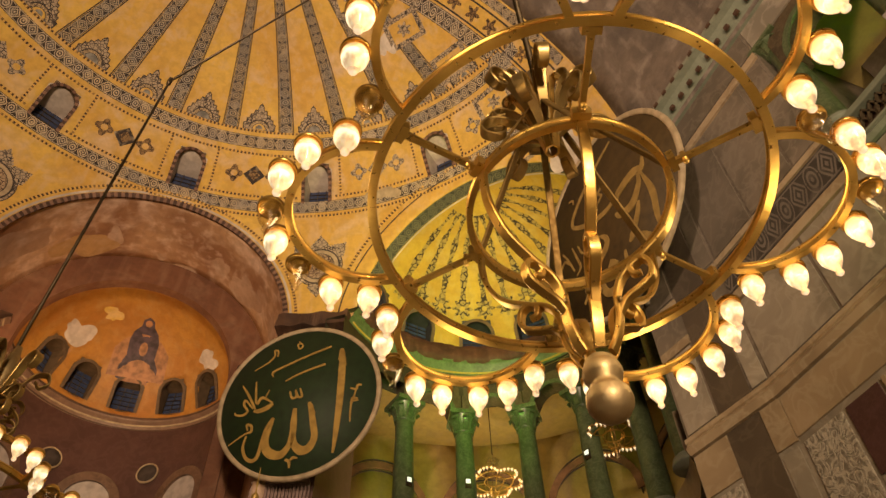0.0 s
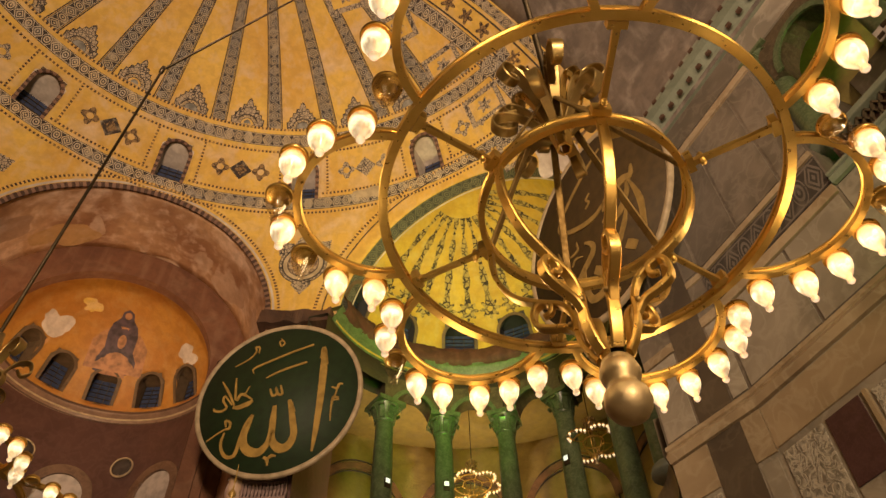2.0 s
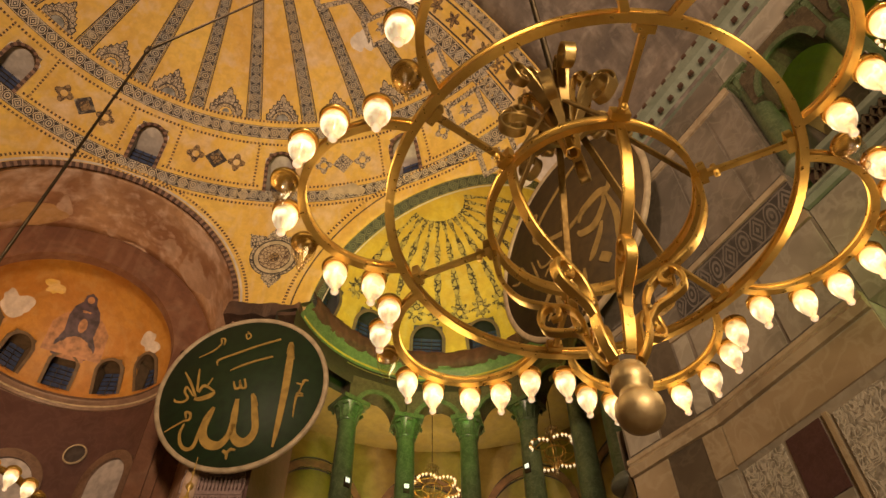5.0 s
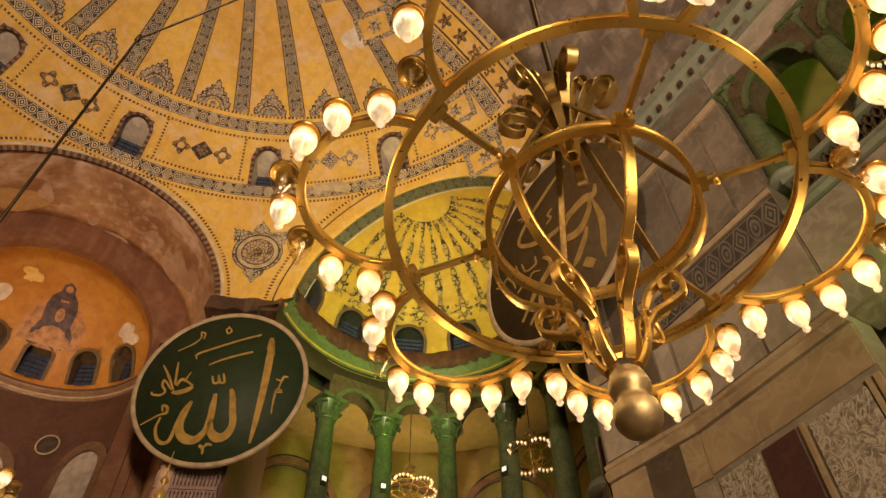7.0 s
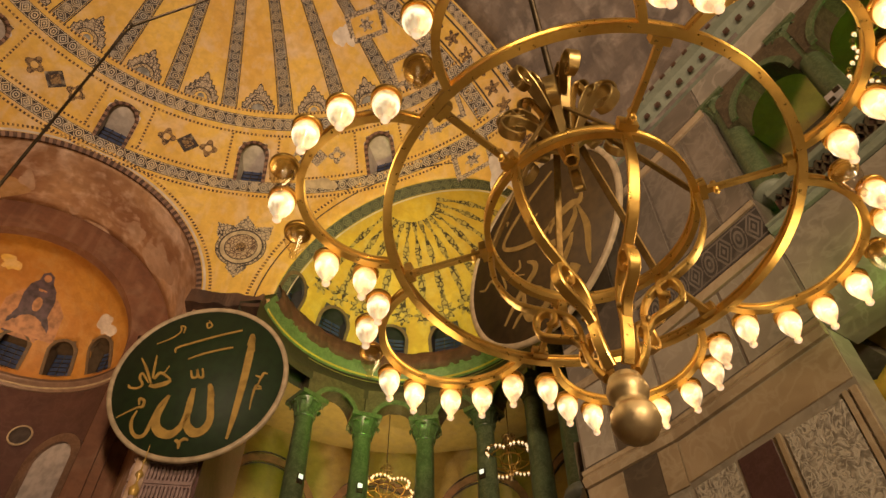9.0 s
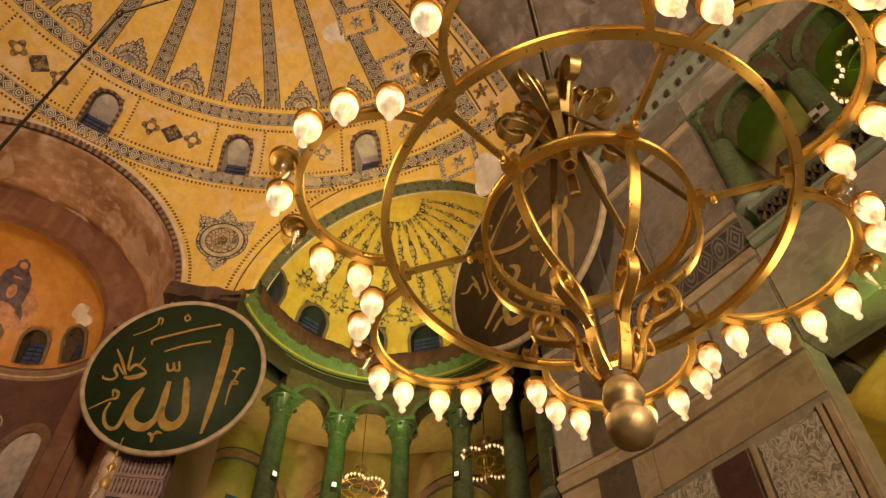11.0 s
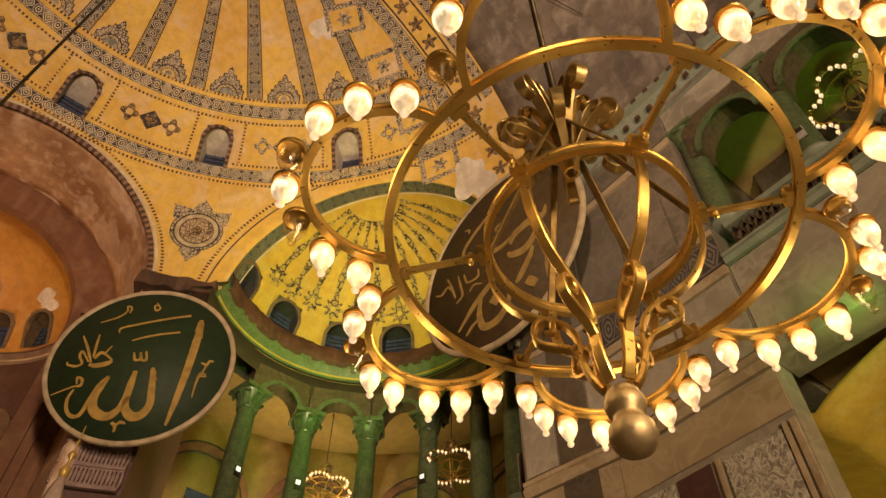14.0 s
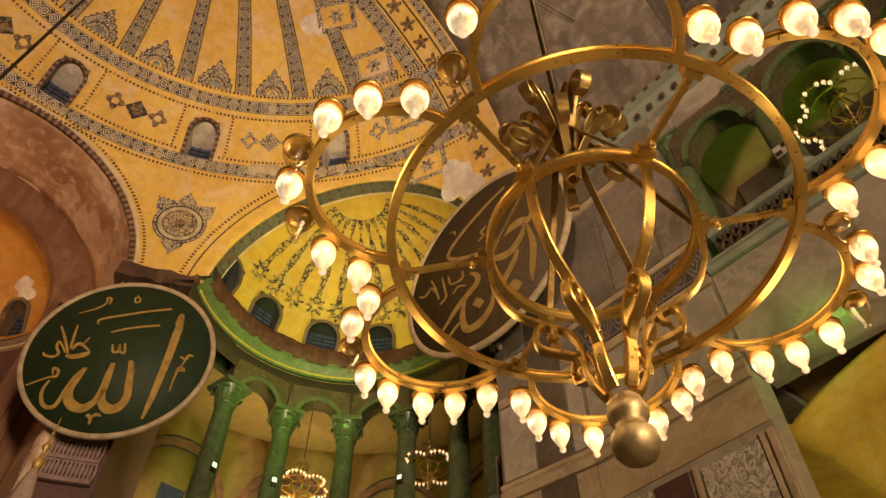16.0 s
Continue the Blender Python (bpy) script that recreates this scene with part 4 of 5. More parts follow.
def roundel(place, radius, board, rim, label):
    """Round board facing local -y, disc of unit radius scaled up."""
    t = thing("calligraphy_roundel", label, "roundel", "", place)
    turn = Matrix.Rotation(radians(90), 4, "X")
    bm = lathe([(0.0, 0.03), (radius * 0.95, 0.03), (radius * 0.95, -0.12), (0.0, -0.12)], 72)
    bmesh.ops.transform(bm, matrix=turn, verts=bm.verts[:])
    part("board", bm, board, t)
    bm = lathe([(radius * 0.945, -0.05), (radius * 0.945, 0.05), (radius * 0.955, 0.075), (radius * 0.985, 0.085), (radius, 0.05), (radius, -0.05)], 72)
    bmesh.ops.transform(bm, matrix=turn, verts=bm.verts[:])
    part("rim", bm, rim, t)
    return t


def facing(c, az, tilt):
    """Pose whose -y looks to azimuth az, leaning down by tilt."""
    return Matrix.Translation(c) @ Matrix.Rotation(radians(180 - az), 4, "Z") @ Matrix.Rotation(radians(tilt), 4, "X")


r1 = roundel(facing((6.86, 28.99, 18.16), 213, 8.3), 3.11, GREEN_BOARD, RIM, "round dark green board with gilt calligraphy")
for name, strokes in (
    ("upright_stroke", [([(1.42, -2.31), (1.5, -1.48), (1.58, -0.23), (1.61, 0.87), (1.6, 1.75)], [0.08, 0.2, 0.26, 0.28, 0.2]), ([(1.47, 1.41), (1.58, 1.85), (1.76, 1.12)], [0.06, 0.14, 0.05])]),
    ("main_word", [([(0.49, -0.33), (0.64, -1.09), (0.72, -1.61), (0.56, -1.99), (0.26, -2.06), (-0.01, -1.77), (-0.06, -1.36)], [0.18, 0.24, 0.24, 0.3, 0.34, 0.26, 0.14]), ([(0.41, -0.36), (0.46, -0.26), (0.69, -0.69)], [0.05, 0.12, 0.04]), ([(-0.09, -0.38), (-0.09, -0.93), (-0.09, -1.4), (-0.2, -1.83), (-0.46, -2.12), (-0.8, -2.06), (-1.03, -1.82), (-1.08, -1.45), (-0.96, -1.05), (-0.88, -0.65)], [0.14, 0.24, 0.24, 0.2, 0.3, 0.34, 0.3, 0.22, 0.12, 0.1]), ([(-0.88, -0.65), (-1.1, -1.02), (-1.22, -1.56), (-1.32, -2.09), (-1.53, -2.2), (-1.77, -2.02), (-1.9, -1.62), (-1.83, -1.23)], [0.1, 0.11, 0.12, 0.13, 0.14, 0.12, 0.1, 0.06])]),
    ("small_word", [([(-0.96, -0.05), (-1.14, -0.18), (-1.45, -0.28), (-1.68, -0.25)], [0.1, 0.2, 0.18, 0.1]), ([(-0.98, -0.01), (-1.4, 0.25), (-1.58, 0.0)], [0.06, 0.12, 0.1]), ([(-1.63, -0.18), (-1.95, 0.43), (-2.24, 0.88)], [0.07, 0.1, 0.05]), ([(-1.63, 0.05), (-1.68, 0.51), (-1.72, 0.98)], [0.07, 0.09, 0.05]), ([(-1.72, -0.15), (-2.04, 0.24), (-2.08, 0.05), (-1.92, -0.21), (-2.07, -0.36), (-2.34, -0.32), (-2.4, -0.21)], [0.05, 0.08, 0.09, 0.08, 0.09, 0.08, 0.04]), ([(-1.31, 0.19), (-1.16, 0.55)], [0.05, 0.03])]),
    ("mark", [([(0.04, 0.43), (0.13, 0.09), (-0.02, 0.08), (-0.13, 0.37), (-0.08, 0.1), (-0.24, 0.06), (-0.35, 0.35)], [0.06, 0.09, 0.09, 0.07, 0.09, 0.09, 0.06])]),
    ("mark", [([(1.16, 2.06), (0.4, 1.85), (-0.41, 1.57), (-1.07, 1.31), (-1.08, 1.09)], [0.08, 0.08, 0.08, 0.08, 0.04])]),
    ("mark", [([(0.96, 1.31), (0.39, 1.18), (-0.15, 1.01), (-0.57, 0.82)], [0.08, 0.08, 0.08, 0.05])]),
    ("mark", [([(-0.99, 1.97), (-0.99, 2.22), (-1.14, 2.26), (-1.11, 2.03), (-1.35, 1.75), (-1.85, 1.48)], [0.05, 0.07, 0.07, 0.06, 0.06, 0.03])]),
    ("mark", [([(-0.17, 2.52), (-0.01, 2.3), (-0.13, 2.18), (-0.21, 2.38), (-0.1, 2.42)], [0.04, 0.06, 0.06, 0.06, 0.04])]),
    ("mark", [([(2.39, 0.19), (2.24, 0.2), (2.18, 0.05), (1.97, 0.12)], [0.05, 0.09, 0.09, 0.05]), ([(2.18, 0.05), (2.11, -0.23), (1.98, -0.49)], [0.06, 0.06, 0.05]), ([(2.25, -0.35), (2.07, -0.3), (2.02, -0.48), (1.99, -0.86), (1.99, -1.23)], [0.06, 0.1, 0.08, 0.06, 0.03]), ([(2.06, -0.41), (2.27, -0.42)], [0.06, 0.05])]),
    ("mark", [([(-2.46, -1.5), (-2.18, -1.31), (-1.88, -1.13), (-1.68, -1.07), (-1.69, -0.85), (-1.86, -0.78), (-1.81, -1.02)], [0.04, 0.05, 0.07, 0.1, 0.1, 0.09, 0.06])]),
    ("mark", [([(-0.27, -2.32), (-0.13, -2.43), (-0.1, -2.65)], [0.1, 0.12, 0.06]), ([(-0.13, -2.43), (0.0, -2.3), (0.17, -2.33)], [0.06, 0.12, 0.06])]),
):
    bm = bmesh.new()
    for ctrl, widths in strokes:
        stroke(bm, ctrl, widths, -0.05)
    part(name, bm, GILT, r1)
r2 = roundel(facing((14.45, 18.98, 20.32), 267.4, 2.4), 3.78, BROWN_BOARD, RIM, "round dark brown board with dull gilt bars")
for strokes in (
    [([(1.35, 2.65), (0.25, 2.4), (-1.05, 1.9), (-1.6, 1.35), (-1.0, 0.7), (0.1, 0.2), (1.1, 0.35)], [0.08, 0.14, 0.16, 0.14, 0.2, 0.22, 0.08])],
    [([(-1.42, 2.5), (-1.2, 2.35), (-1.25, 2.18)], [0.05, 0.09, 0.05])], [([(0.3, 1.35), (0.05, 1.25), (0.15, 1.0), (-0.1, 0.9)], [0.05, 0.1, 0.09, 0.05])],
    [([(0.6, -0.05), (0.85, 0.25), (1.65, 0.3), (2.1, 0.1), (2.3, 0.45)], [0.1, 0.3, 0.36, 0.26, 0.1])],
    [([(0.45, -0.35), (0.65, -0.6), (1.2, -0.75), (1.75, -0.35), (1.9, 0.1)], [0.1, 0.28, 0.34, 0.24, 0.08])],
    [([(0.6, -1.9), (0.8, -1.75), (1.25, -1.3), (1.5, -0.9)], [0.1, 0.24, 0.24, 0.1])], [([(1.05, -2.1), (1.22, -2.3), (1.38, -2.5)], [0.3, 0.34, 0.3])],
    [([(2.0, 0.0), (2.12, -1.1), (1.95, -2.0), (1.85, -2.65)], [0.08, 0.26, 0.22, 0.05])],
    [([(-3.15, 0.4), (-2.85, 0.2), (-2.5, 0.35), (-2.3, 0.0)], [0.05, 0.1, 0.1, 0.05])], [([(-2.5, 0.75), (-2.3, 0.2), (-2.15, -0.45)], [0.05, 0.09, 0.06])],
    [([(-1.95, 0.5), (-1.85, -0.1), (-1.8, -0.6), (-2.1, -0.75)], [0.05, 0.09, 0.09, 0.05])], [([(-1.65, 0.3), (-1.5, -0.2), (-1.0, -0.3), (-0.95, 0.05)], [0.05, 0.1, 0.1, 0.05])],
    [([(-1.45, -0.7), (-1.2, -0.55), (-0.85, -0.75)], [0.04, 0.09, 0.04])],
    [([(-2.1, -2.1), (-1.25, -1.45), (-0.4, -1.05), (-0.3, -0.7), (-0.6, -0.35)], [0.08, 0.24, 0.26, 0.2, 0.08])],
    [([(-0.9, -1.2), (-1.08, -1.95), (-0.95, -2.65), (-0.35, -2.8), (0.15, -2.45), (0.3, -1.95)], [0.1, 0.22, 0.28, 0.32, 0.24, 0.08])],
    [([(-0.5, -1.75), (-0.35, -1.92), (-0.22, -2.1)], [0.28, 0.32, 0.28])], [([(-1.75, -2.5), (-1.45, -2.3), (-1.15, -2.2)], [0.06, 0.16, 0.06])],
):
    bm = bmesh.new()
    for ctrl, widths in strokes:
        stroke(bm, ctrl, widths, -0.05)
    part("gilt_bar", bm, GILT_DULL, r2)

# ---- painted ornament of the semidome ----
vault = bpy.data.objects["semidome_vault"]
niche = bpy.data.objects["niche_vault"]
apse = bpy.data.objects["apse_vault"]


def filigree(name, ground, ink, scale):
    """Fine painted leaf work: dark curling lines over a grey field."""
    m, n, l, b = nodes_of(name)
    tc = n.new("ShaderNodeTexCoord")
    v = n.new("ShaderNodeTexVoronoi")
    v.feature = "DISTANCE_TO_EDGE"
    v.inputs["Scale"].default_value = scale
    l.new(tc.outputs["Object"], v.inputs["Vector"])
    line = math_node(n, l, "LESS_THAN", v.outputs[0], 0.1)
    v2 = n.new("ShaderNodeTexVoronoi")
    v2.inputs["Scale"].default_value = scale * 1.7
    l.new(tc.outputs["Object"], v2.inputs["Vector"])
    dot = math_node(n, l, "LESS_THAN", v2.outputs[0], 0.2)
    mask = math_node(n, l, "MULTIPLY", math_node(n, l, "MAXIMUM", line, dot), noise_fac(n, l, 3.0, 5, 0.2, 0.55))
    l.new(mixed(n, l, mask, ground, ink), b.inputs["Base Color"])
    b.inputs["Roughness"].default_value = 0.8
    return m


LEAFWORK = filigree("grey_leafwork", (0.44, 0.35, 0.25), (0.05, 0.04, 0.038), 6.5)
LEAFWORK_PALE = filigree("pale_leafwork", (0.5, 0.38, 0.22), (0.12, 0.09, 0.07), 9.0)
LEAFWORK_DARK = filigree("dark_leafwork", (0.26, 0.16, 0.07), (0.04, 0.022, 0.015), 6.0)
LEAFWORK_GREEN = filigree("olive_leafwork", (0.36, 0.27, 0.08), (0.035, 0.025, 0.015), 4.0)
ROSE = filigree("rose_work", (0.42, 0.31, 0.2), (0.09, 0.05, 0.035), 6.0)


def on(c, r, d, off=0.02):
    return c + d.normalized() * (r - off)


def patch(name, c, r, d, outline, material, parent, off=0.015, up=None):
    """A painted shape on a vault: outline in metres (right, up) round the direction d, laid on the curve of the vault."""
    d = d.normalized()
    s = d.cross(Vector((0, 0, 1))).normalized()
    u = s.cross(d).normalized()
    bm = bmesh.new()
    n, steps = len(outline), 4
    cx, cy = sum(p[0] for p in outline) / n, sum(p[1] for p in outline) / n
    rings = []
    for k in range(1, steps + 1):
        f = k / steps
        rings.append([bm.verts.new(on(c, r, d * r + s * (cx + (x - cx) * f) + u * (cy + (y - cy) * f), off)) for x, y in outline])
    mid = bm.verts.new(on(c, r, d * r + s * cx + u * cy, off))
    for k in range(n):
        bm.faces.new((mid, rings[0][k], rings[0][(k + 1) % n]))
        for a, b in zip(rings, rings[1:]):
            bm.faces.new((a[k], b[k], b[(k + 1) % n], a[(k + 1) % n]))
    bm.normal_update()
    for f in bm.faces:
        if f.normal.dot(c - f.calc_center_median()) < 0:
            f.normal_flip()
        f.smooth = True
    ob = part(name, bm, material, parent)
    ob.visible_shadow = False
    return ob


def strip(name, c, r, dirs, width, material, parent, off=0.012, thick=0.012):
    pts = [on(c, r, d, off) for d in dirs]
    ob = part(name, ribbon(pts, [c - p for p in pts], width, thick), material, parent)
    return ob


def level(az0, az1, el, n=90):
    return [way(az0 + (az1 - az0) * k / n, el) for k in range(n + 1)]


def ring_on(c, r, axis, dist, n=90, keep=None):
    """Directions along the circle that a plane at that distance cuts from the vault, from one foot over the crown to the other."""
    axis = axis.normalized()
    rad = math.sqrt(r * r - dist * dist)
    s = axis.cross(Vector((0, 0, 1))).normalized()
    return [(axis * dist + s * (rad * math.cos(math.pi * k / n)) + Vector((0, 0, rad * math.sin(math.pi * k / n)))).normalized() for k in range(n + 1)]


def el_of(z):
    return math.degrees(math.asin((z - SPRING) / R0))


strip("painted_border", C0, R0, level(-74, 74, el_of(32.05)), 0.62, LATTICE, vault)
strip("painted_border", C0, R0, level(-76, 76, el_of(29.15)), 0.6, LATTICE, vault)
for z in (31.55, 28.7, 32.5):
    strip("dotted_line", C0, R0, level(-76, 76, el_of(z)), 0.11, DOTS, vault)
for a0, a1 in ((-72, -53.5), (-46.5, -28.5), (-21.5, -3.5), (3.5, 21.5), (28.5, 46.5), (53.5, 72)):
    strip("dotted_line", C0, R0, level(a0, a1, el_of(29.62), 24), 0.11, DOTS, vault)
pole = Vector((0, 18.4, 38.33)) - C0
for k in range(-6, 6):
    az = 5.8 + 12.4 * k
    a, b = way(az, el_of(32.5)), pole.normalized()
    if abs(az) > 62:
        continue
    dirs = [a.slerp(b, 0.93 * q / 30) for q in range(31)]
    strip("painted_rib", C0, R0, dirs, [0.62 - 0.4 * q / 30 for q in range(31)], STEM, vault)
    for sg in (-1, 1):
        w = [0.36 - 0.22 * q / 30 for q in range(31)]
        edge = []
        for q, d in enumerate(dirs):
            t = (dirs[min(q + 1, 30)] - dirs[max(q - 1, 0)]).normalized()
            edge.append((d + t.cross(d) * (sg * w[q] / R0)).normalized())
        strip("rib_edge_line", C0, R0, edge, 0.05, MOTIF_DARK, vault, 0.016)
CREST = [(-0.72, 0.0), (-0.74, 0.32), (-0.62, 0.36), (-0.6, 0.56), (-0.48, 0.58), (-0.45, 0.78), (-0.32, 0.78), (-0.28, 0.98), (-0.16, 0.98), (-0.1, 1.2), (0.0, 1.32),
         (0.1, 1.2), (0.16, 0.98), (0.28, 0.98), (0.32, 0.78), (0.45, 0.78), (0.48, 0.58), (0.6, 0.56), (0.62, 0.36), (0.74, 0.32), (0.72, 0.0)]
for k in range(-5, 6):
    az = 5.8 + 12.4 * k - 6.2
    foot = way(az, el_of(32.55))
    patch("crest_outline", C0, R0, foot, [(x * 1.07, y * 1.06) for x, y in CREST], MOTIF_DARK, vault, 0.012)
    patch("painted_crest", C0, R0, foot, CREST, LEAFWORK, vault, 0.017)
    for rad, mat, off in ((0.52, MOTIF_DARK, 0.021), (0.46, LEAFWORK_PALE, 0.025), (0.33, MOTIF_DARK, 0.029), (0.3, OCHRE if k % 2 else MOTIF, 0.033)):
        patch("crest_arch", C0, R0, foot, [(rad * math.cos(math.pi * q / 12), 0.03 + rad * math.sin(math.pi * q / 12)) for q in range(13)], mat, vault, off)
    if k % 2:
        patch("crest_heart", C0, R0, foot, [(0.17 * math.cos(math.pi * q / 10), 0.06 + 0.2 * math.sin(math.pi * q / 10)) for q in range(11)], MOTIF, vault, 0.037)
for az in (-62.5, -37.5, -12.5, 12.5, 37.5, 62.5):
    c = way(az, el_of(30.6))
    faded = abs(az) > 30
    ink = LEAFWORK if faded else LEAFWORK_DARK
    patch("painted_diamond", C0, R0, c, [(-0.52, 0), (0, -0.52), (0.52, 0), (0, 0.52)], LEAFWORK if faded else LATTICE, vault)
    patch("painted_diamond", C0, R0, c, [(-0.3, 0), (0, -0.3), (0.3, 0), (0, 0.3)], ink, vault, 0.022)
    for sg in (-1, 1):
        bmc = [(sg * (0.95 + 0.34 * math.cos(q) * (1 + 0.25 * math.cos(4 * q))), 0.38 * math.sin(q) * (1 + 0.25 * math.cos(4 * q))) for q in [math.tau * i / 28 for i in range(28)]]
        patch("painted_scroll", C0, R0, c, bmc[::sg], ink, vault)
        patch("scroll_eye", C0, R0, c, [(sg * (0.95 + 0.16 * math.cos(q)), 0.16 * math.sin(q)) for q in [math.tau * i / 16 for i in range(16)]][::sg], OCHRE, vault, 0.022)
    for sg in (-1, 1):   # dotted uprights beside the windows
        strip("dotted_line", C0, R0, [way(az + sg * 7.8, el_of(29.65 + 1.9 * q / 8)) for q in range(9)], 0.1, DOTS, vault)

# front borders along the great arch
for y, w, m in ((18.2, 0.45, LATTICE), (20.05, 0.75, LATTICE), (18.62, 0.08, MOTIF_DARK), (19.55, 0.08, MOTIF_DARK)):
    strip("front_border", C0, R0, ring_on(C0, R0, Vector((0, 1, 0)), y - 15.5)[14:77], w, m, vault)
for q in np.arange(10, 82, 4.2):
    ang = radians(q)
    for sg in (1, -1):
        if sg < 0 and q > 60:
            continue
        rad = math.sqrt(R0 ** 2 - (19.1 - 15.5) ** 2)
        d = Vector((sg * rad * math.cos(ang), 3.6, rad * math.sin(ang)))
        patch("border_scroll", C0, R0, d, [((0.3 + 0.12 * math.cos(5 * w)) * math.cos(w), (0.3 + 0.12 * math.cos(5 * w)) * math.sin(w)) for w in [math.tau * i / 30 for i in range(30)]], LEAFWORK_DARK, vault)
for q in (22, 34, 46, 58, 70):
    rad = math.sqrt(R0 ** 2 - (21.4 - 15.5) ** 2)
    d = Vector((rad * math.cos(radians(q)), 5.9, rad * math.sin(radians(q))))
    patch("border_panel", C0, R0, d, [(-0.95, -0.75), (0.95, -0.75), (0.95, 0.75), (-0.95, 0.75)], LEAFWORK, vault, 0.02)
    patch("border_panel_field", C0, R0, d, [(-0.7, -0.5), (0.7, -0.5), (0.7, 0.5), (-0.7, 0.5)], OCHRE, vault, 0.026)
    patch("border_panel_leaf", C0, R0, d, [((0.3 + 0.1 * math.cos(6 * w)) * math.cos(w), (0.3 + 0.1 * math.cos(6 * w)) * math.sin(w)) for w in [math.tau * i / 30 for i in range(30)]], LEAFWORK, vault, 0.032)

# arch borders
ya = Y_APSE - 15.5
strip("dotted_line", C0, R0, ring_on(C0, R0, Vector((0, 1, 0)), ya - 0.16), 0.12, DOTS, vault)
strip("arch_line", C0, R0, ring_on(C0, R0, Vector((0, 1, 0)), ya - 0.07), 0.1, PALE, vault)
pts = [Vector((6.0 * math.cos(math.pi * k / 72), Y_APSE + 0.05, SPRING + 6.0 * math.sin(math.pi * k / 72))) for k in range(73)]
tagged(part("moulding_apse_arch", ribbon(pts, [Vector((0, -1, 0)) - (p - Vector((0, Y_APSE, SPRING))) * 0.1 for p in pts], 0.22, 0.22), DENTIL), "dentilled moulding round the apse arch", "moulding", kind="structure")
for dist, w, m in ((D1 - 0.42, 0.13, DOTS), (D1 - 0.28, 0.06, MOTIF_DARK)):
    strip("niche_arch_line", C0, R0, ring_on(C0, R0, N1, dist), w, m, vault)
dn = (C0 + N1 * D1 - C1).dot(N1)
OLIVE_LATTICE = ornament("olive_lattice", (0.15, 0.15, 0.1), (0.05, 0.055, 0.045), (0.2, 0.19, 0.13), 0.5)
strip("arch_border", C1, R1, ring_on(C1, R1, -N1, -(dn + 0.36))[4:-4], 0.62, OLIVE_LATTICE, niche)
strip("arch_line", C1, R1, ring_on(C1, R1, -N1, -(dn + 0.74))[4:-4], 0.07, PALE, niche)

# medallion between the arches, and its crests
dm = Vector((6.88, 29.54, 26.01)) - C0
for sg in (1, -1):
    d = Vector((sg * dm.x, dm.y, dm.z))
    for rr, m, off in ((1.1, MOTIF_DARK, 0.015), (1.06, LEAFWORK, 0.018), (0.97, MOTIF_DARK, 0.021), (0.9, RIM, 0.025), (0.72, MOTIF_DARK, 0.03), (0.68, ROSE, 0.035), (0.24, LEAFWORK_DARK, 0.04)):
        patch("medallion", C0, R0, d, [(rr * math.cos(w), rr * math.sin(w)) for w in [math.tau * i / 36 for i in range(36)]], m, vault, off)
    for ang in (90, 45, 135, 270):
        cr = [((x * 0.6) * math.cos(radians(ang - 90)) - (y * 0.55 + 1.02) * math.sin(radians(ang - 90)), (x * 0.6) * math.sin(radians(ang - 90)) + (y * 0.55 + 1.02) * math.cos(radians(ang - 90))) for x, y in CREST]
        patch("medallion_crest", C0, R0, d, cr, LEAFWORK, vault)

# niche vault: stems, rosettes
for az in [-35 + 12.5 * k for k in range(15)]:
    dirs = [way(az, 30 + 48 * q / 16) for q in range(17)]
    if (dirs[0] * R1 + C1 - C0).dot(N1) < D1 + 1.2:
        continue
    cut = [d for d in dirs if (d * R1 + C1 - C0).dot(N1) > D1 + 0.9]
    strip("painted_stem", C1, R1, [d for d in cut], [0.36 + 0.1 * math.sin(q * 1.3) - 0.22 * q / len(cut) for q in range(len(cut))], LEAFWORK_GREEN, niche)
for az in [-35 + 12.5 * k for k in range(15)]:
    d = way(az, 33)
    if (d * R1 + C1 - C0).dot(N1) > D1 + 1.0:
        patch("painted_rosette", C1, R1, d, [((0.4 + 0.13 * math.cos(8 * w)) * math.cos(w), (0.4 + 0.13 * math.cos(8 * w)) * math.sin(w)) for w in [math.tau * i / 48 for i in range(48)]], LEAFWORK_GREEN, niche, 0.022)
        patch("rosette_eye", C1, R1, d, [(0.13 * math.cos(w), 0.13 * math.sin(w)) for w in [math.tau * i / 16 for i in range(16)]], YELLOW, niche, 0.03)
# ragged ledge, dark brown all over
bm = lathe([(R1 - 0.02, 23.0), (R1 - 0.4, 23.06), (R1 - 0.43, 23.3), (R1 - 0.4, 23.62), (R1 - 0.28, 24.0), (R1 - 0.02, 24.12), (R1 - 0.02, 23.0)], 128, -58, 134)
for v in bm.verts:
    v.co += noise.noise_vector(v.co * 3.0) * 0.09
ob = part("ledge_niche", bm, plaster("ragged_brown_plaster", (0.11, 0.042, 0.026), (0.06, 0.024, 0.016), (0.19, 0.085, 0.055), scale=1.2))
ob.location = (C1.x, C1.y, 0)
tagged(ob, "dark brown ledge under the yellow vault", "ledge", kind="structure")

# apse vault: seated figure reduced to plain shapes, bare patches


def blob(w, h, seed, n=40, rough=0.22):
    """Irregular outline with bays and tongues, no spikes."""
    rnd = random.Random(seed)
    ph = [rnd.uniform(0, math.tau) for _ in range(6)]
    out = []
    for k in range(n):
        a = math.tau * k / n
        f = 1 + sum(rough / (q + 1) ** 0.7 * math.sin((q + 2) * a + ph[q]) for q in range(6))
        out.append((w * math.cos(a) * f, h * math.sin(a) * f))
    return out


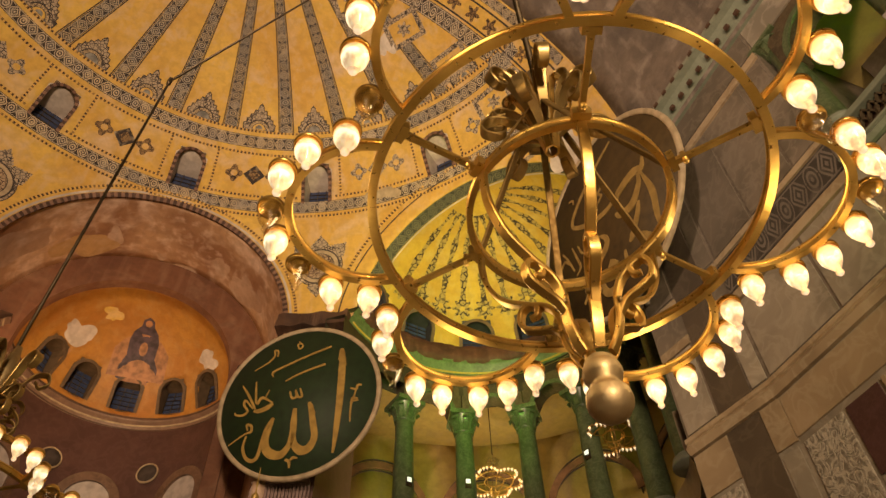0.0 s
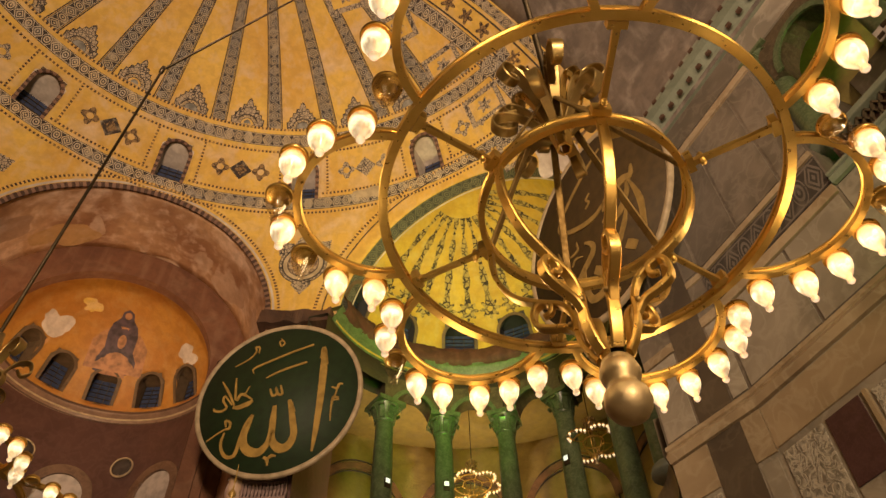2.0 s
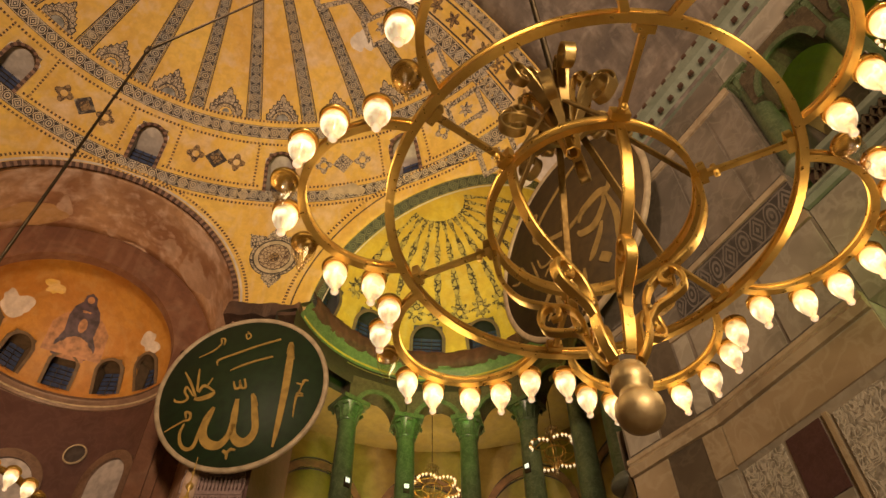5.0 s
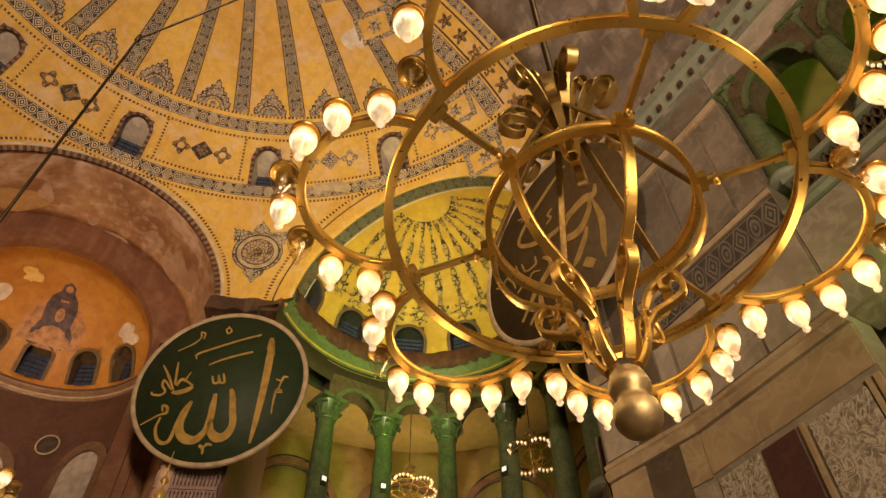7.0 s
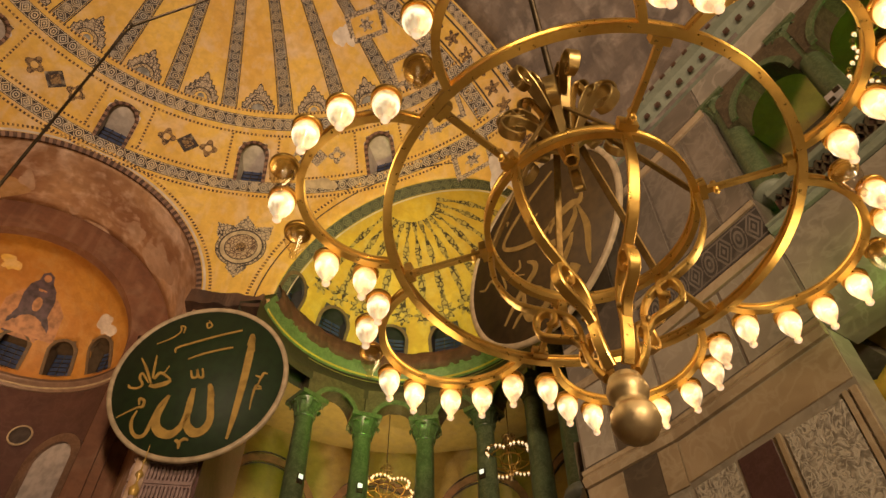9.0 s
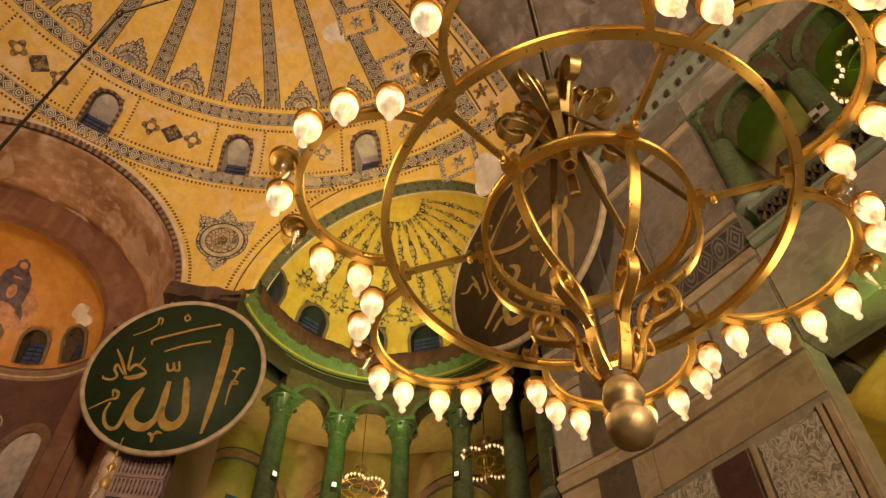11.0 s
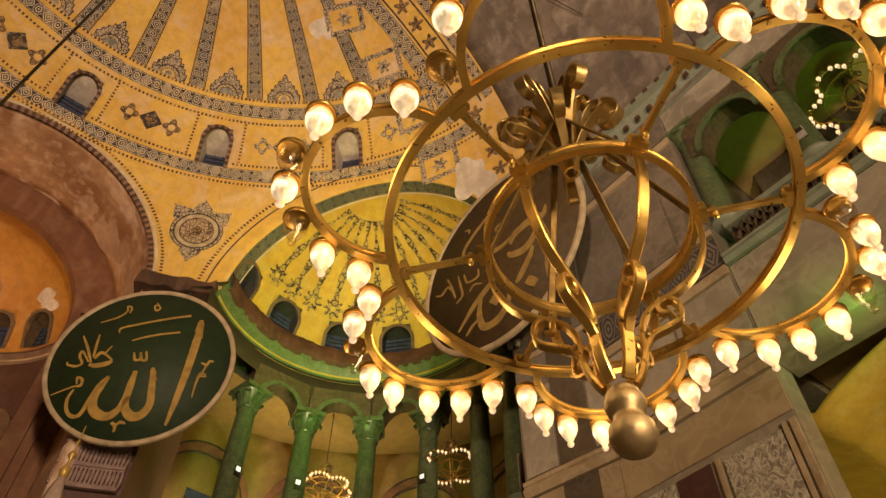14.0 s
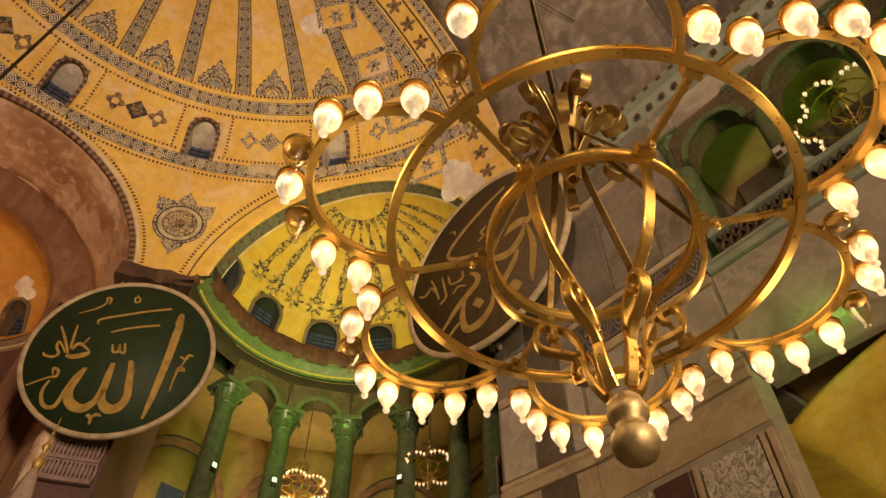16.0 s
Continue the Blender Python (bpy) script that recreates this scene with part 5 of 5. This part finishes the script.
fd = Vector((0.1, 38.1, 26.35)) - CA
BIG = 1.6
patch("mosaic_throne", CA, RA, fd, [(x * BIG, y * BIG) for x, y in [(-0.95, -1.15), (0.95, -1.15), (0.85, -0.2), (0.6, 0.1), (0.3, 0.35), (-0.3, 0.35), (-0.6, 0.1), (-0.85, -0.2)]], SKIN, apse, 0.02)
patch("mosaic_robe", CA, RA, fd, [(x * BIG, y * BIG) for x, y in [(-0.62, -1.2), (-0.2, -1.3), (0.3, -1.25), (0.64, -1.05), (0.6, -0.7), (0.42, -0.4), (0.44, 0.1), (0.36, 0.42), (0.2, 0.62), (0.17, 0.85), (0.0, 0.98), (-0.17, 0.85), (-0.2, 0.62), (-0.38, 0.42), (-0.46, 0.1), (-0.44, -0.4), (-0.6, -0.7)]], ROBE, apse, 0.035)
patch("mosaic_gold_shape", CA, RA, fd, [(0.2 * math.cos(w) + 0.02, -0.2 + 0.36 * math.sin(w)) for w in [math.tau * i / 20 for i in range(20)]], SKIN, apse, 0.05)
patch("mosaic_gold_shape", CA, RA, fd, [(0.17 * math.cos(w), 1.18 + 0.2 * math.sin(w)) for w in [math.tau * i / 20 for i in range(20)]], SKIN, apse, 0.05)
patch("mosaic_footstool", CA, RA, fd, [(-0.7, -2.05), (0.7, -2.05), (0.6, -1.75), (-0.6, -1.75)], SKIN, apse, 0.05)
for p, w, h, seed, m in (((3.35, 37.19, 25.67), 0.55, 0.5, 5, PALE), ((-2.84, 37.6, 25.85), 0.9, 0.5, 6, PALE), ((-1.6, 36.9, 26.9), 0.4, 0.4, 8, OCHRE)):
    patch("bare_patch", CA, RA, Vector(p) - CA, blob(w, h, seed), m, apse, 0.025)
patch("bare_patch", C0, R0, Vector((14.75, 20.3, 26.6)) - C0, blob(0.85, 1.3, 11, 48, 0.2), PALE, vault, 0.03)
patch("bare_patch", C0, R0, Vector((9.5, 27.6, 29.7)) - C0, blob(0.8, 0.3, 12, 48, 0.2), RIM, vault, 0.03)
patch("bare_patch", C0, R0, Vector((7.2, 22.4, 35.0)) - C0, blob(0.45, 0.6, 13, 48, 0.2), PALE, vault, 0.03)

# lighter repairs on the barrel vault before the apse
REPAIR = plaster("pinkish_repair_plaster", (0.5, 0.33, 0.23), (0.4, 0.24, 0.15), (0.6, 0.45, 0.37), scale=0.4)
REPAIR_TAN = plaster("tan_repair_plaster", (0.5, 0.3, 0.13), (0.42, 0.24, 0.1), (0.56, 0.38, 0.24), scale=0.5)
bema = bpy.data.objects["bema_vault"]
for k, (a, y, w, h) in enumerate(((156.5, 32.06, 1.6, 1.1), (125.0, 33.37, 1.3, 0.9), (112.4, 32.95, 0.35, 0.7), (45.7, 33.23, 1.1, 1.0), (18.0, 32.67, 0.6, 0.8), (63.3, 33.03, 0.4, 0.8), (91.4, 33.89, 0.22, 0.3), (79.2, 34.31, 0.5, 0.4), (39.0, 30.62, 0.5, 0.4))):
    bm = bmesh.new()
    rings = []
    outline = blob(w * 1.05, h * 0.8, 40 + k, 44, 0.16)
    for f in (0.25, 0.5, 0.75, 1.0):
        rings.append([])
        for u, v in outline:
            b = radians(a) + u * f / 6.0
            yy = min(max(y + v * f, Y_APSE + 0.12), 34.2)
            rings[-1].append(bm.verts.new((5.982 * math.cos(b), yy, SPRING + 5.982 * math.sin(b))))
    for r0, r1 in zip(rings, rings[1:]):
        for q in range(44):
            bm.faces.new((r0[q], r0[(q + 1) % 44], r1[(q + 1) % 44], r1[q]))
    hub = bm.verts.new((5.982 * math.cos(radians(a)), min(max(y, Y_APSE + 0.12), 34.2), SPRING + 5.982 * math.sin(radians(a))))
    for q in range(44):
        bm.faces.new((hub, rings[0][q], rings[0][(q + 1) % 44]))
    bmesh.ops.recalc_face_normals(bm, faces=bm.faces[:])
    for f in bm.faces:
        f.smooth = True
    ob = part("bare_patch", bm, REPAIR_TAN if k == 1 else REPAIR, bema)
    ob.visible_shadow = False

# ---- marble facing of the south pier ----
pier = bpy.data.objects["wall_south_pier"]
DARK_STRIP = marble("brown_marble", (0.13, 0.1, 0.075), (0.2, 0.16, 0.12), (0.09, 0.07, 0.055))
CARVED, n_, l_, b_ = nodes_of("carved_grey_marble")   # shallow leaf carving in worn grey marble
ridge_ = math_node(n_, l_, "ABSOLUTE", math_node(n_, l_, "SUBTRACT", noise_fac(n_, l_, 3.6, 5, 0.0, 1.0, 1.6), 0.5))
rr_ = n_.new("ShaderNodeMapRange")
rr_.inputs[1].default_value, rr_.inputs[2].default_value = 0.02, 0.09
l_.new(ridge_, rr_.inputs[0])
cut_ = math_node(n_, l_, "MULTIPLY", rr_.outputs[0], noise_fac(n_, l_, 7.0, 6, 0.25, 0.6))
l_.new(mixed(n_, l_, cut_, (0.62, 0.56, 0.48), (0.24, 0.21, 0.175)), b_.inputs["Base Color"])
b_.inputs["Roughness"].default_value = 0.55
bumped(n_, l_, b_, rr_.outputs[0], 0.5, 0.04)


def panel(name, y0, y1, z0, z1, m, proud=0.03, label=""):
    bm = slab(16.0 - proud, 16.02, y0, y1, z0, z1, 0.008)
    return part(name, bm, m, pier, label)


for z0, z1 in ((0.3, 3.9), (4.0, 7.6), (7.7, 10.6)):
    panel("panel", 13.02, 14.42, z0 + 0.2, z1 - 0.1, CARVED if z0 > 7 else MARBLE, 0.05)
    for y in (12.92, 14.56):
        panel("frame_strip", y - 0.05, y + 0.05, z0, z1, BUFF, 0.08)
    panel("panel", 14.74, 15.64, z0, 9.0 if z0 > 7 else z1, MARBLE, 0.04)
    panel("panel", 15.75, 16.9, z0, z1, CARVED if z0 > 7 else MARBLE, 0.04)
    panel("frame_strip", 12.66, 12.8, z0, z1, BUFF, 0.07)
panel("panel", 14.74, 15.64, 9.05, z1, PURPLE, 0.04, "panel of dark purple porphyry")
panel("band", 12.64, 17.0, 10.78, 11.84, BUFF, 0.05)
panel("panel", 12.7, 14.5, 12.5, 14.85, MARBLE, 0.04)
panel("panel", 14.6, 16.95, 12.5, 14.85, MARBLE, 0.04)
panel("band", 12.64, 17.0, 14.9, 15.2, BUFF, 0.09)
pts = [Vector((15.96, y, 15.8)) for y in np.linspace(12.66, 17.0, 20)]
part("inlaid_frieze", ribbon(pts, [(-1, 0, 0)] * 20, 1.1, 0.04), INLAY, pier)
panel("band", 12.64, 17.0, 16.4, 16.6, BUFF, 0.09)
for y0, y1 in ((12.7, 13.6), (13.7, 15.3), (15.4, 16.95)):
    panel("panel", y0, y1, 16.7, 20.9, DIM_MARBLE, 0.04)
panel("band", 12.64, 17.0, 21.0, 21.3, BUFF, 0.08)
panel("panel", 12.7, 16.95, 21.4, 22.5, DIM_MARBLE, 0.05)

# ---- south aisle and gallery ----


def arch_wall(name, x0, x1, y0, y1, spring, top, material, label, rise=1.0, n=28):
    """Wall over a round-headed opening."""
    mid, half = (y0 + y1) / 2, (y1 - y0) / 2
    bm = bmesh.new()
    arc = [(mid - half * math.cos(math.pi * k / n), spring + half * rise * math.sin(math.pi * k / n)) for k in range(n + 1)]
    for k in range(n):
        (ya_, za), (yb, zb) = arc[k], arc[k + 1]
        q = [(ya_, za), (yb, zb), (yb, top), (ya_, top)]
        v = [bm.verts.new((x0, y, z)) for y, z in q] + [bm.verts.new((x1, y, z)) for y, z in q]
        for f in ((0, 1, 2, 3), (7, 6, 5, 4), (0, 4, 5, 1), (3, 2, 6, 7)):
            bm.faces.new([v[i] for i in f])
    bmesh.ops.remove_doubles(bm, verts=bm.verts[:], dist=1e-4)
    bmesh.ops.recalc_face_normals(bm, faces=bm.faces[:])
    return tagged(part(name, smooth(bm, 40), material), label, "arch", kind="structure")


bm = bmesh.new()
rows = [[bm.verts.new((x, 12.6 - 0.25 * k, 11.1 + 1.05 * abs(math.sin(math.pi * 0.25 * k / 9.0)) ** 0.8)) for k in range(-36, 137)] for x in np.linspace(16.9, 27, 9)]
for a, b in zip(rows, rows[1:]):
    for k in range(172):
        bm.faces.new((a[k], a[k + 1], b[k + 1], b[k]))
vault_a = tagged(part("aisle_vault", smooth(bm), YELLOW), "yellow plaster vault of the south aisle", "vault", kind="structure")
vault_a.modifiers.new("thickness", "SOLIDIFY").thickness = 0.15
arch_wall("wall_aisle_arch", 21.5, 22.5, -3.4, 10.4, 4.0, 11.9, DARK_STRIP, "dark stone arch across the aisle", 0.78)
arch_wall("wall_gallery_arch", 20.0, 21.0, -2.0, 12.0, 15.0, 22.2, DARK_STRIP, "dark stone arch across the gallery", 0.95)
for y in (12.3, 9.6, 6.8, 4.0, 1.2):
    copy_thing(first, Matrix.Translation((16.45, y, 16.7)) @ Matrix.Rotation(radians(-90), 4, "Z") @ Matrix.Diagonal((0.85, 0.85, 0.718, 1)))
a_first = bpy.data.objects["gallery_arch"]
for y in (10.95, 8.2, 5.4, 2.6):
    copy_thing(a_first, Matrix.Translation((16.05, y, 19.75)) @ Matrix.Rotation(radians(-90), 4, "Z"))
    # pierced parapet between the columns
    t = thing("gallery_parapet", "dark pierced marble parapet between gallery columns", "parapet", "gallery parapets", Matrix.Translation((16.3, y, 15.42)))
    part("plinth", slab(-0.16, 0.16, -1.4, 1.4, 0.0, 0.18, 0.02), CORNICE, t)
    part("coping", slab(-0.18, 0.18, -1.4, 1.4, 1.08, 1.28, 0.03), CORNICE, t)
    for k in range(11):
        for sg in (-1, 1):
            y0 = -1.32 + 0.24 * k
            part("lattice_bar", ribbon([(0, y0 - sg * 0.14, 0.17), (0, y0 + sg * 0.14, 0.64), (0, y0 - sg * 0.14, 1.1)], [(1, 0, 0)] * 3, 0.05, 0.1, uv=False), NICHE_STONE, t)
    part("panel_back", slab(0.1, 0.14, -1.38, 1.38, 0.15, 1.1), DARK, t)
t = thing("notice_board", "small black and white checked plate on a column", "plate", "", Matrix.Translation((16.03, 9.66, 17.55)))
part("plate", slab(-0.03, 0.03, -0.22, 0.22, -0.2, 0.2, 0.01), WHITE_PANE, t)
for dy, dz in ((-0.11, 0.1), (0.11, -0.1)):
    part("dark_square", slab(-0.04, -0.028, dy - 0.09, dy + 0.09, dz - 0.08, dz + 0.08), IRON, t)

# carved parapet on the east pier, pulpit spire
MAUVE = marble("pale_mauve_marble", (0.36, 0.25, 0.23), (0.46, 0.36, 0.34), (0.22, 0.145, 0.14), scale=3.0)
band = tagged(part("carved_band", prism(sector(16.4, 16.52, 21.5, 28.6), 14.0, 15.55), PURPLISH), "pierced mauve marble lattice panel on the pier", "carving", kind="structure")


def on_pier(az, z, r=16.33):
    return Vector((C0.x + r * math.sin(radians(az)), C0.y + r * math.cos(radians(az)), z))


for k in range(16):   # two rows of interlaced rings with small crossbars
    az = 21.7 + 0.44 * k
    for z in (14.4, 15.12):
        ring_ = [on_pier(az + 0.3 * math.cos(q) + 0.1, z + 0.3 * math.sin(q)) for q in (math.tau * i / 14 for i in range(15))]
        part("lattice_ring", ribbon(ring_, [way(az + 180)] * 15, 0.06, 0.09, uv=False), MAUVE, band)
    part("lattice_bar", ribbon([on_pier(az + 0.32, 14.1), on_pier(az + 0.32, 15.45)], [way(az + 180)] * 2, 0.04, 0.07, uv=False), MAUVE, band)
for z in (14.02, 14.76, 15.52):
    part("lattice_rail", ribbon([on_pier(21.5 + 7.1 * k / 12, z, 16.3) for k in range(13)], [way(205)] * 13, 0.1, 0.14, uv=False), MAUVE, band)
PINK = marble("pink_marble", (0.45, 0.33, 0.29), (0.55, 0.45, 0.4), (0.36, 0.25, 0.22), scale=1.5)
t = thing("pulpit_canopy", "pale conical pulpit canopy with a gilt spire", "pulpit", "", Matrix.Translation((5.55, 25.0, 0)))
part("spire", lathe([(0.0, 12.62), (0.012, 12.6), (0.015, 12.2), (0.05, 12.14), (0.015, 12.06), (0.02, 11.9), (0.09, 11.8), (0.1, 11.74), (0.03, 11.64), (0.04, 11.5), (0.13, 11.36), (0.1, 11.2), (0.05, 11.15)], 20), GILT, t)
part("cone", lathe([(0.06, 11.2), (0.13, 11.0), (0.62, 8.6), (0.95, 7.7), (1.02, 7.6), (0.9, 7.55), (0.0, 7.55)], 8), PINK, t)
for k in range(8):
    a = math.tau * k / 8
    part("post", tube([(0.82 * math.cos(a), 0.82 * math.sin(a), 5.2), (0.82 * math.cos(a), 0.82 * math.sin(a), 7.6)], 0.06, 10), PINK, t)
part("pedestal", lathe([(0.0, 0.0), (1.05, 0.0), (1.05, 5.1), (1.1, 5.2), (0.0, 5.2)], 8), PINK, t)

# painted arches on the gallery wall behind the columns
back = bpy.data.objects["wall_niche_gallery"]
RED_BAND = plain("brown_red_band", (0.2, 0.1, 0.05), 0.8, 0, 0.4)
for az in (-2, 24, 50, 76):
    pts = []
    for q in range(25):
        a = math.pi * q / 24
        u, v = 2.1 * math.cos(a), 18.4 + 2.3 * math.sin(a)
        pts.append(way(az + math.degrees(u / 10.9)) * 10.95 + Vector((0, 0, v)))
    part("arch_band", ribbon(pts, [Vector((-p.x, -p.y, 0)) for p in pts], 0.34, 0.08), RED_BAND, back)
    for off in (0.28, -0.28):
        part("arch_edge", ribbon([p + Vector((0, 0, off)) for p in pts], [Vector((-p.x, -p.y, 0)) for p in pts], 0.05, 0.06), MOTIF_DARK, back)
    w = way(az) * 10.96
    part("gallery_opening", ribbon([w + Vector((0, 0, 15.5)), w + Vector((0, 0, 18.6))], [Vector((-w.x, -w.y, 0))] * 2, 1.1, 0.05), PANE, back)

# small lights clipped to the columns
SPOT = glow("small_white_light", (0.9, 1.0, 0.8), 0.9)
for az, z in ((-12, 16.4), (14, 16.8), (66, 17.0)):
    p = C1 + way(az) * 5.3
    t = thing("column_light", "small white spotlight clipped to a green column", "spotlight", "column spotlights", Matrix.Translation((p.x, p.y, z)) @ Matrix.Rotation(radians(-az), 4, "Z"))
    part("housing", slab(-0.12, 0.12, 0.0, 0.14, -0.2, 0.2, 0.015), IRON, t)
    part("lens", slab(-0.09, 0.09, -0.02, 0.003, -0.02, 0.16, 0.01), SPOT, t)

t = thing("ledge_spotlight", "pair of small white spotlights on the pier moulding", "spotlight", "", Matrix.Translation((15.45, 19.62, 17.25)))
part("bracket", tube([(0.1, 0.1, -0.12), (0.0, 0.0, 0.0)], 0.025, 6), IRON, t)
for dy in (-0.16, 0.16):
    part("head", lathe([(0.0, -0.12), (0.08, -0.11), (0.1, 0.0), (0.11, 0.1), (0.0, 0.1)], 12), WHITE_PANE, t).location = (-0.02, dy, dy * 0.4)
# pier: slanting end with a brown strip; dentils and drilled holes of the upper cornice


def slant_panel(name, y0, y1, z0, z1, m, proud=0.04):
    k = 0.45 / 2.8
    a, b = (16.0 - (y0 - 17.0) * k, y0), (16.0 - (y1 - 17.0) * k, y1)
    return part(name, prism([(a[0] - proud, a[1]), (b[0] - proud, b[1]), (b[0] + 0.02, b[1]), (a[0] + 0.02, a[1])], z0, z1), m, pier)


for z0, z1 in ((0.3, 3.9), (4.0, 7.6), (7.7, 10.6), (12.5, 14.85), (16.7, 20.9)):
    slant_panel("panel", 17.08, 17.52, z0, z1, DIM_MARBLE if z0 > 16 else MARBLE)
    slant_panel("panel", 18.72, 19.7, z0, z1, CARVED if 7 < z0 < 8 else DIM_MARBLE if z0 > 16 else MARBLE)
slant_panel("strip", 17.6, 18.64, 0.3, 20.9, DARK_STRIP, 0.025)
for z0, z1 in ((10.72, 11.86), (14.9, 15.2), (16.4, 16.6), (21.0, 21.3)):
    slant_panel("band", 17.02, 17.58, z0, z1, BUFF, 0.06)
    slant_panel("band", 18.66, 19.74, z0, z1, BUFF, 0.06)
top_cornice = bpy.data.objects["cornice_south_upper"]
hole_mesh = None
for k in range(22):
    y = 6.4 + 0.5 * k
    if hole_mesh is None:
        ob = part("drilled_block", slab(-0.06, 0.06, -0.09, 0.09, -0.07, 0.07, 0.02), DARK, top_cornice)
        hole_mesh = ob.data
    else:
        ob = new("drilled_block", hole_mesh)
        ob.parent = top_cornice
    ob.location = (15.25, y, 23.2)
    ob = new("drilled_block", hole_mesh)
    ob.parent = top_cornice
    ob.location = (15.62, y + 0.25, 22.86)
# loose wires across the nave and iron tie bar under the great arch
t = thing("tie_wire", "thin dark wires hanging from the great arch", "wire")
part("wire", tube([(8.5, 14.0, 35.8), (11.5, 14.6, 33.0), (14.2, 13.0, 29.2)], 0.025, 6), IRON, t)
part("wire", tube([(11.5, 14.6, 33.0), (12.6, 12.6, 31.9)], 0.02, 6), IRON, t)
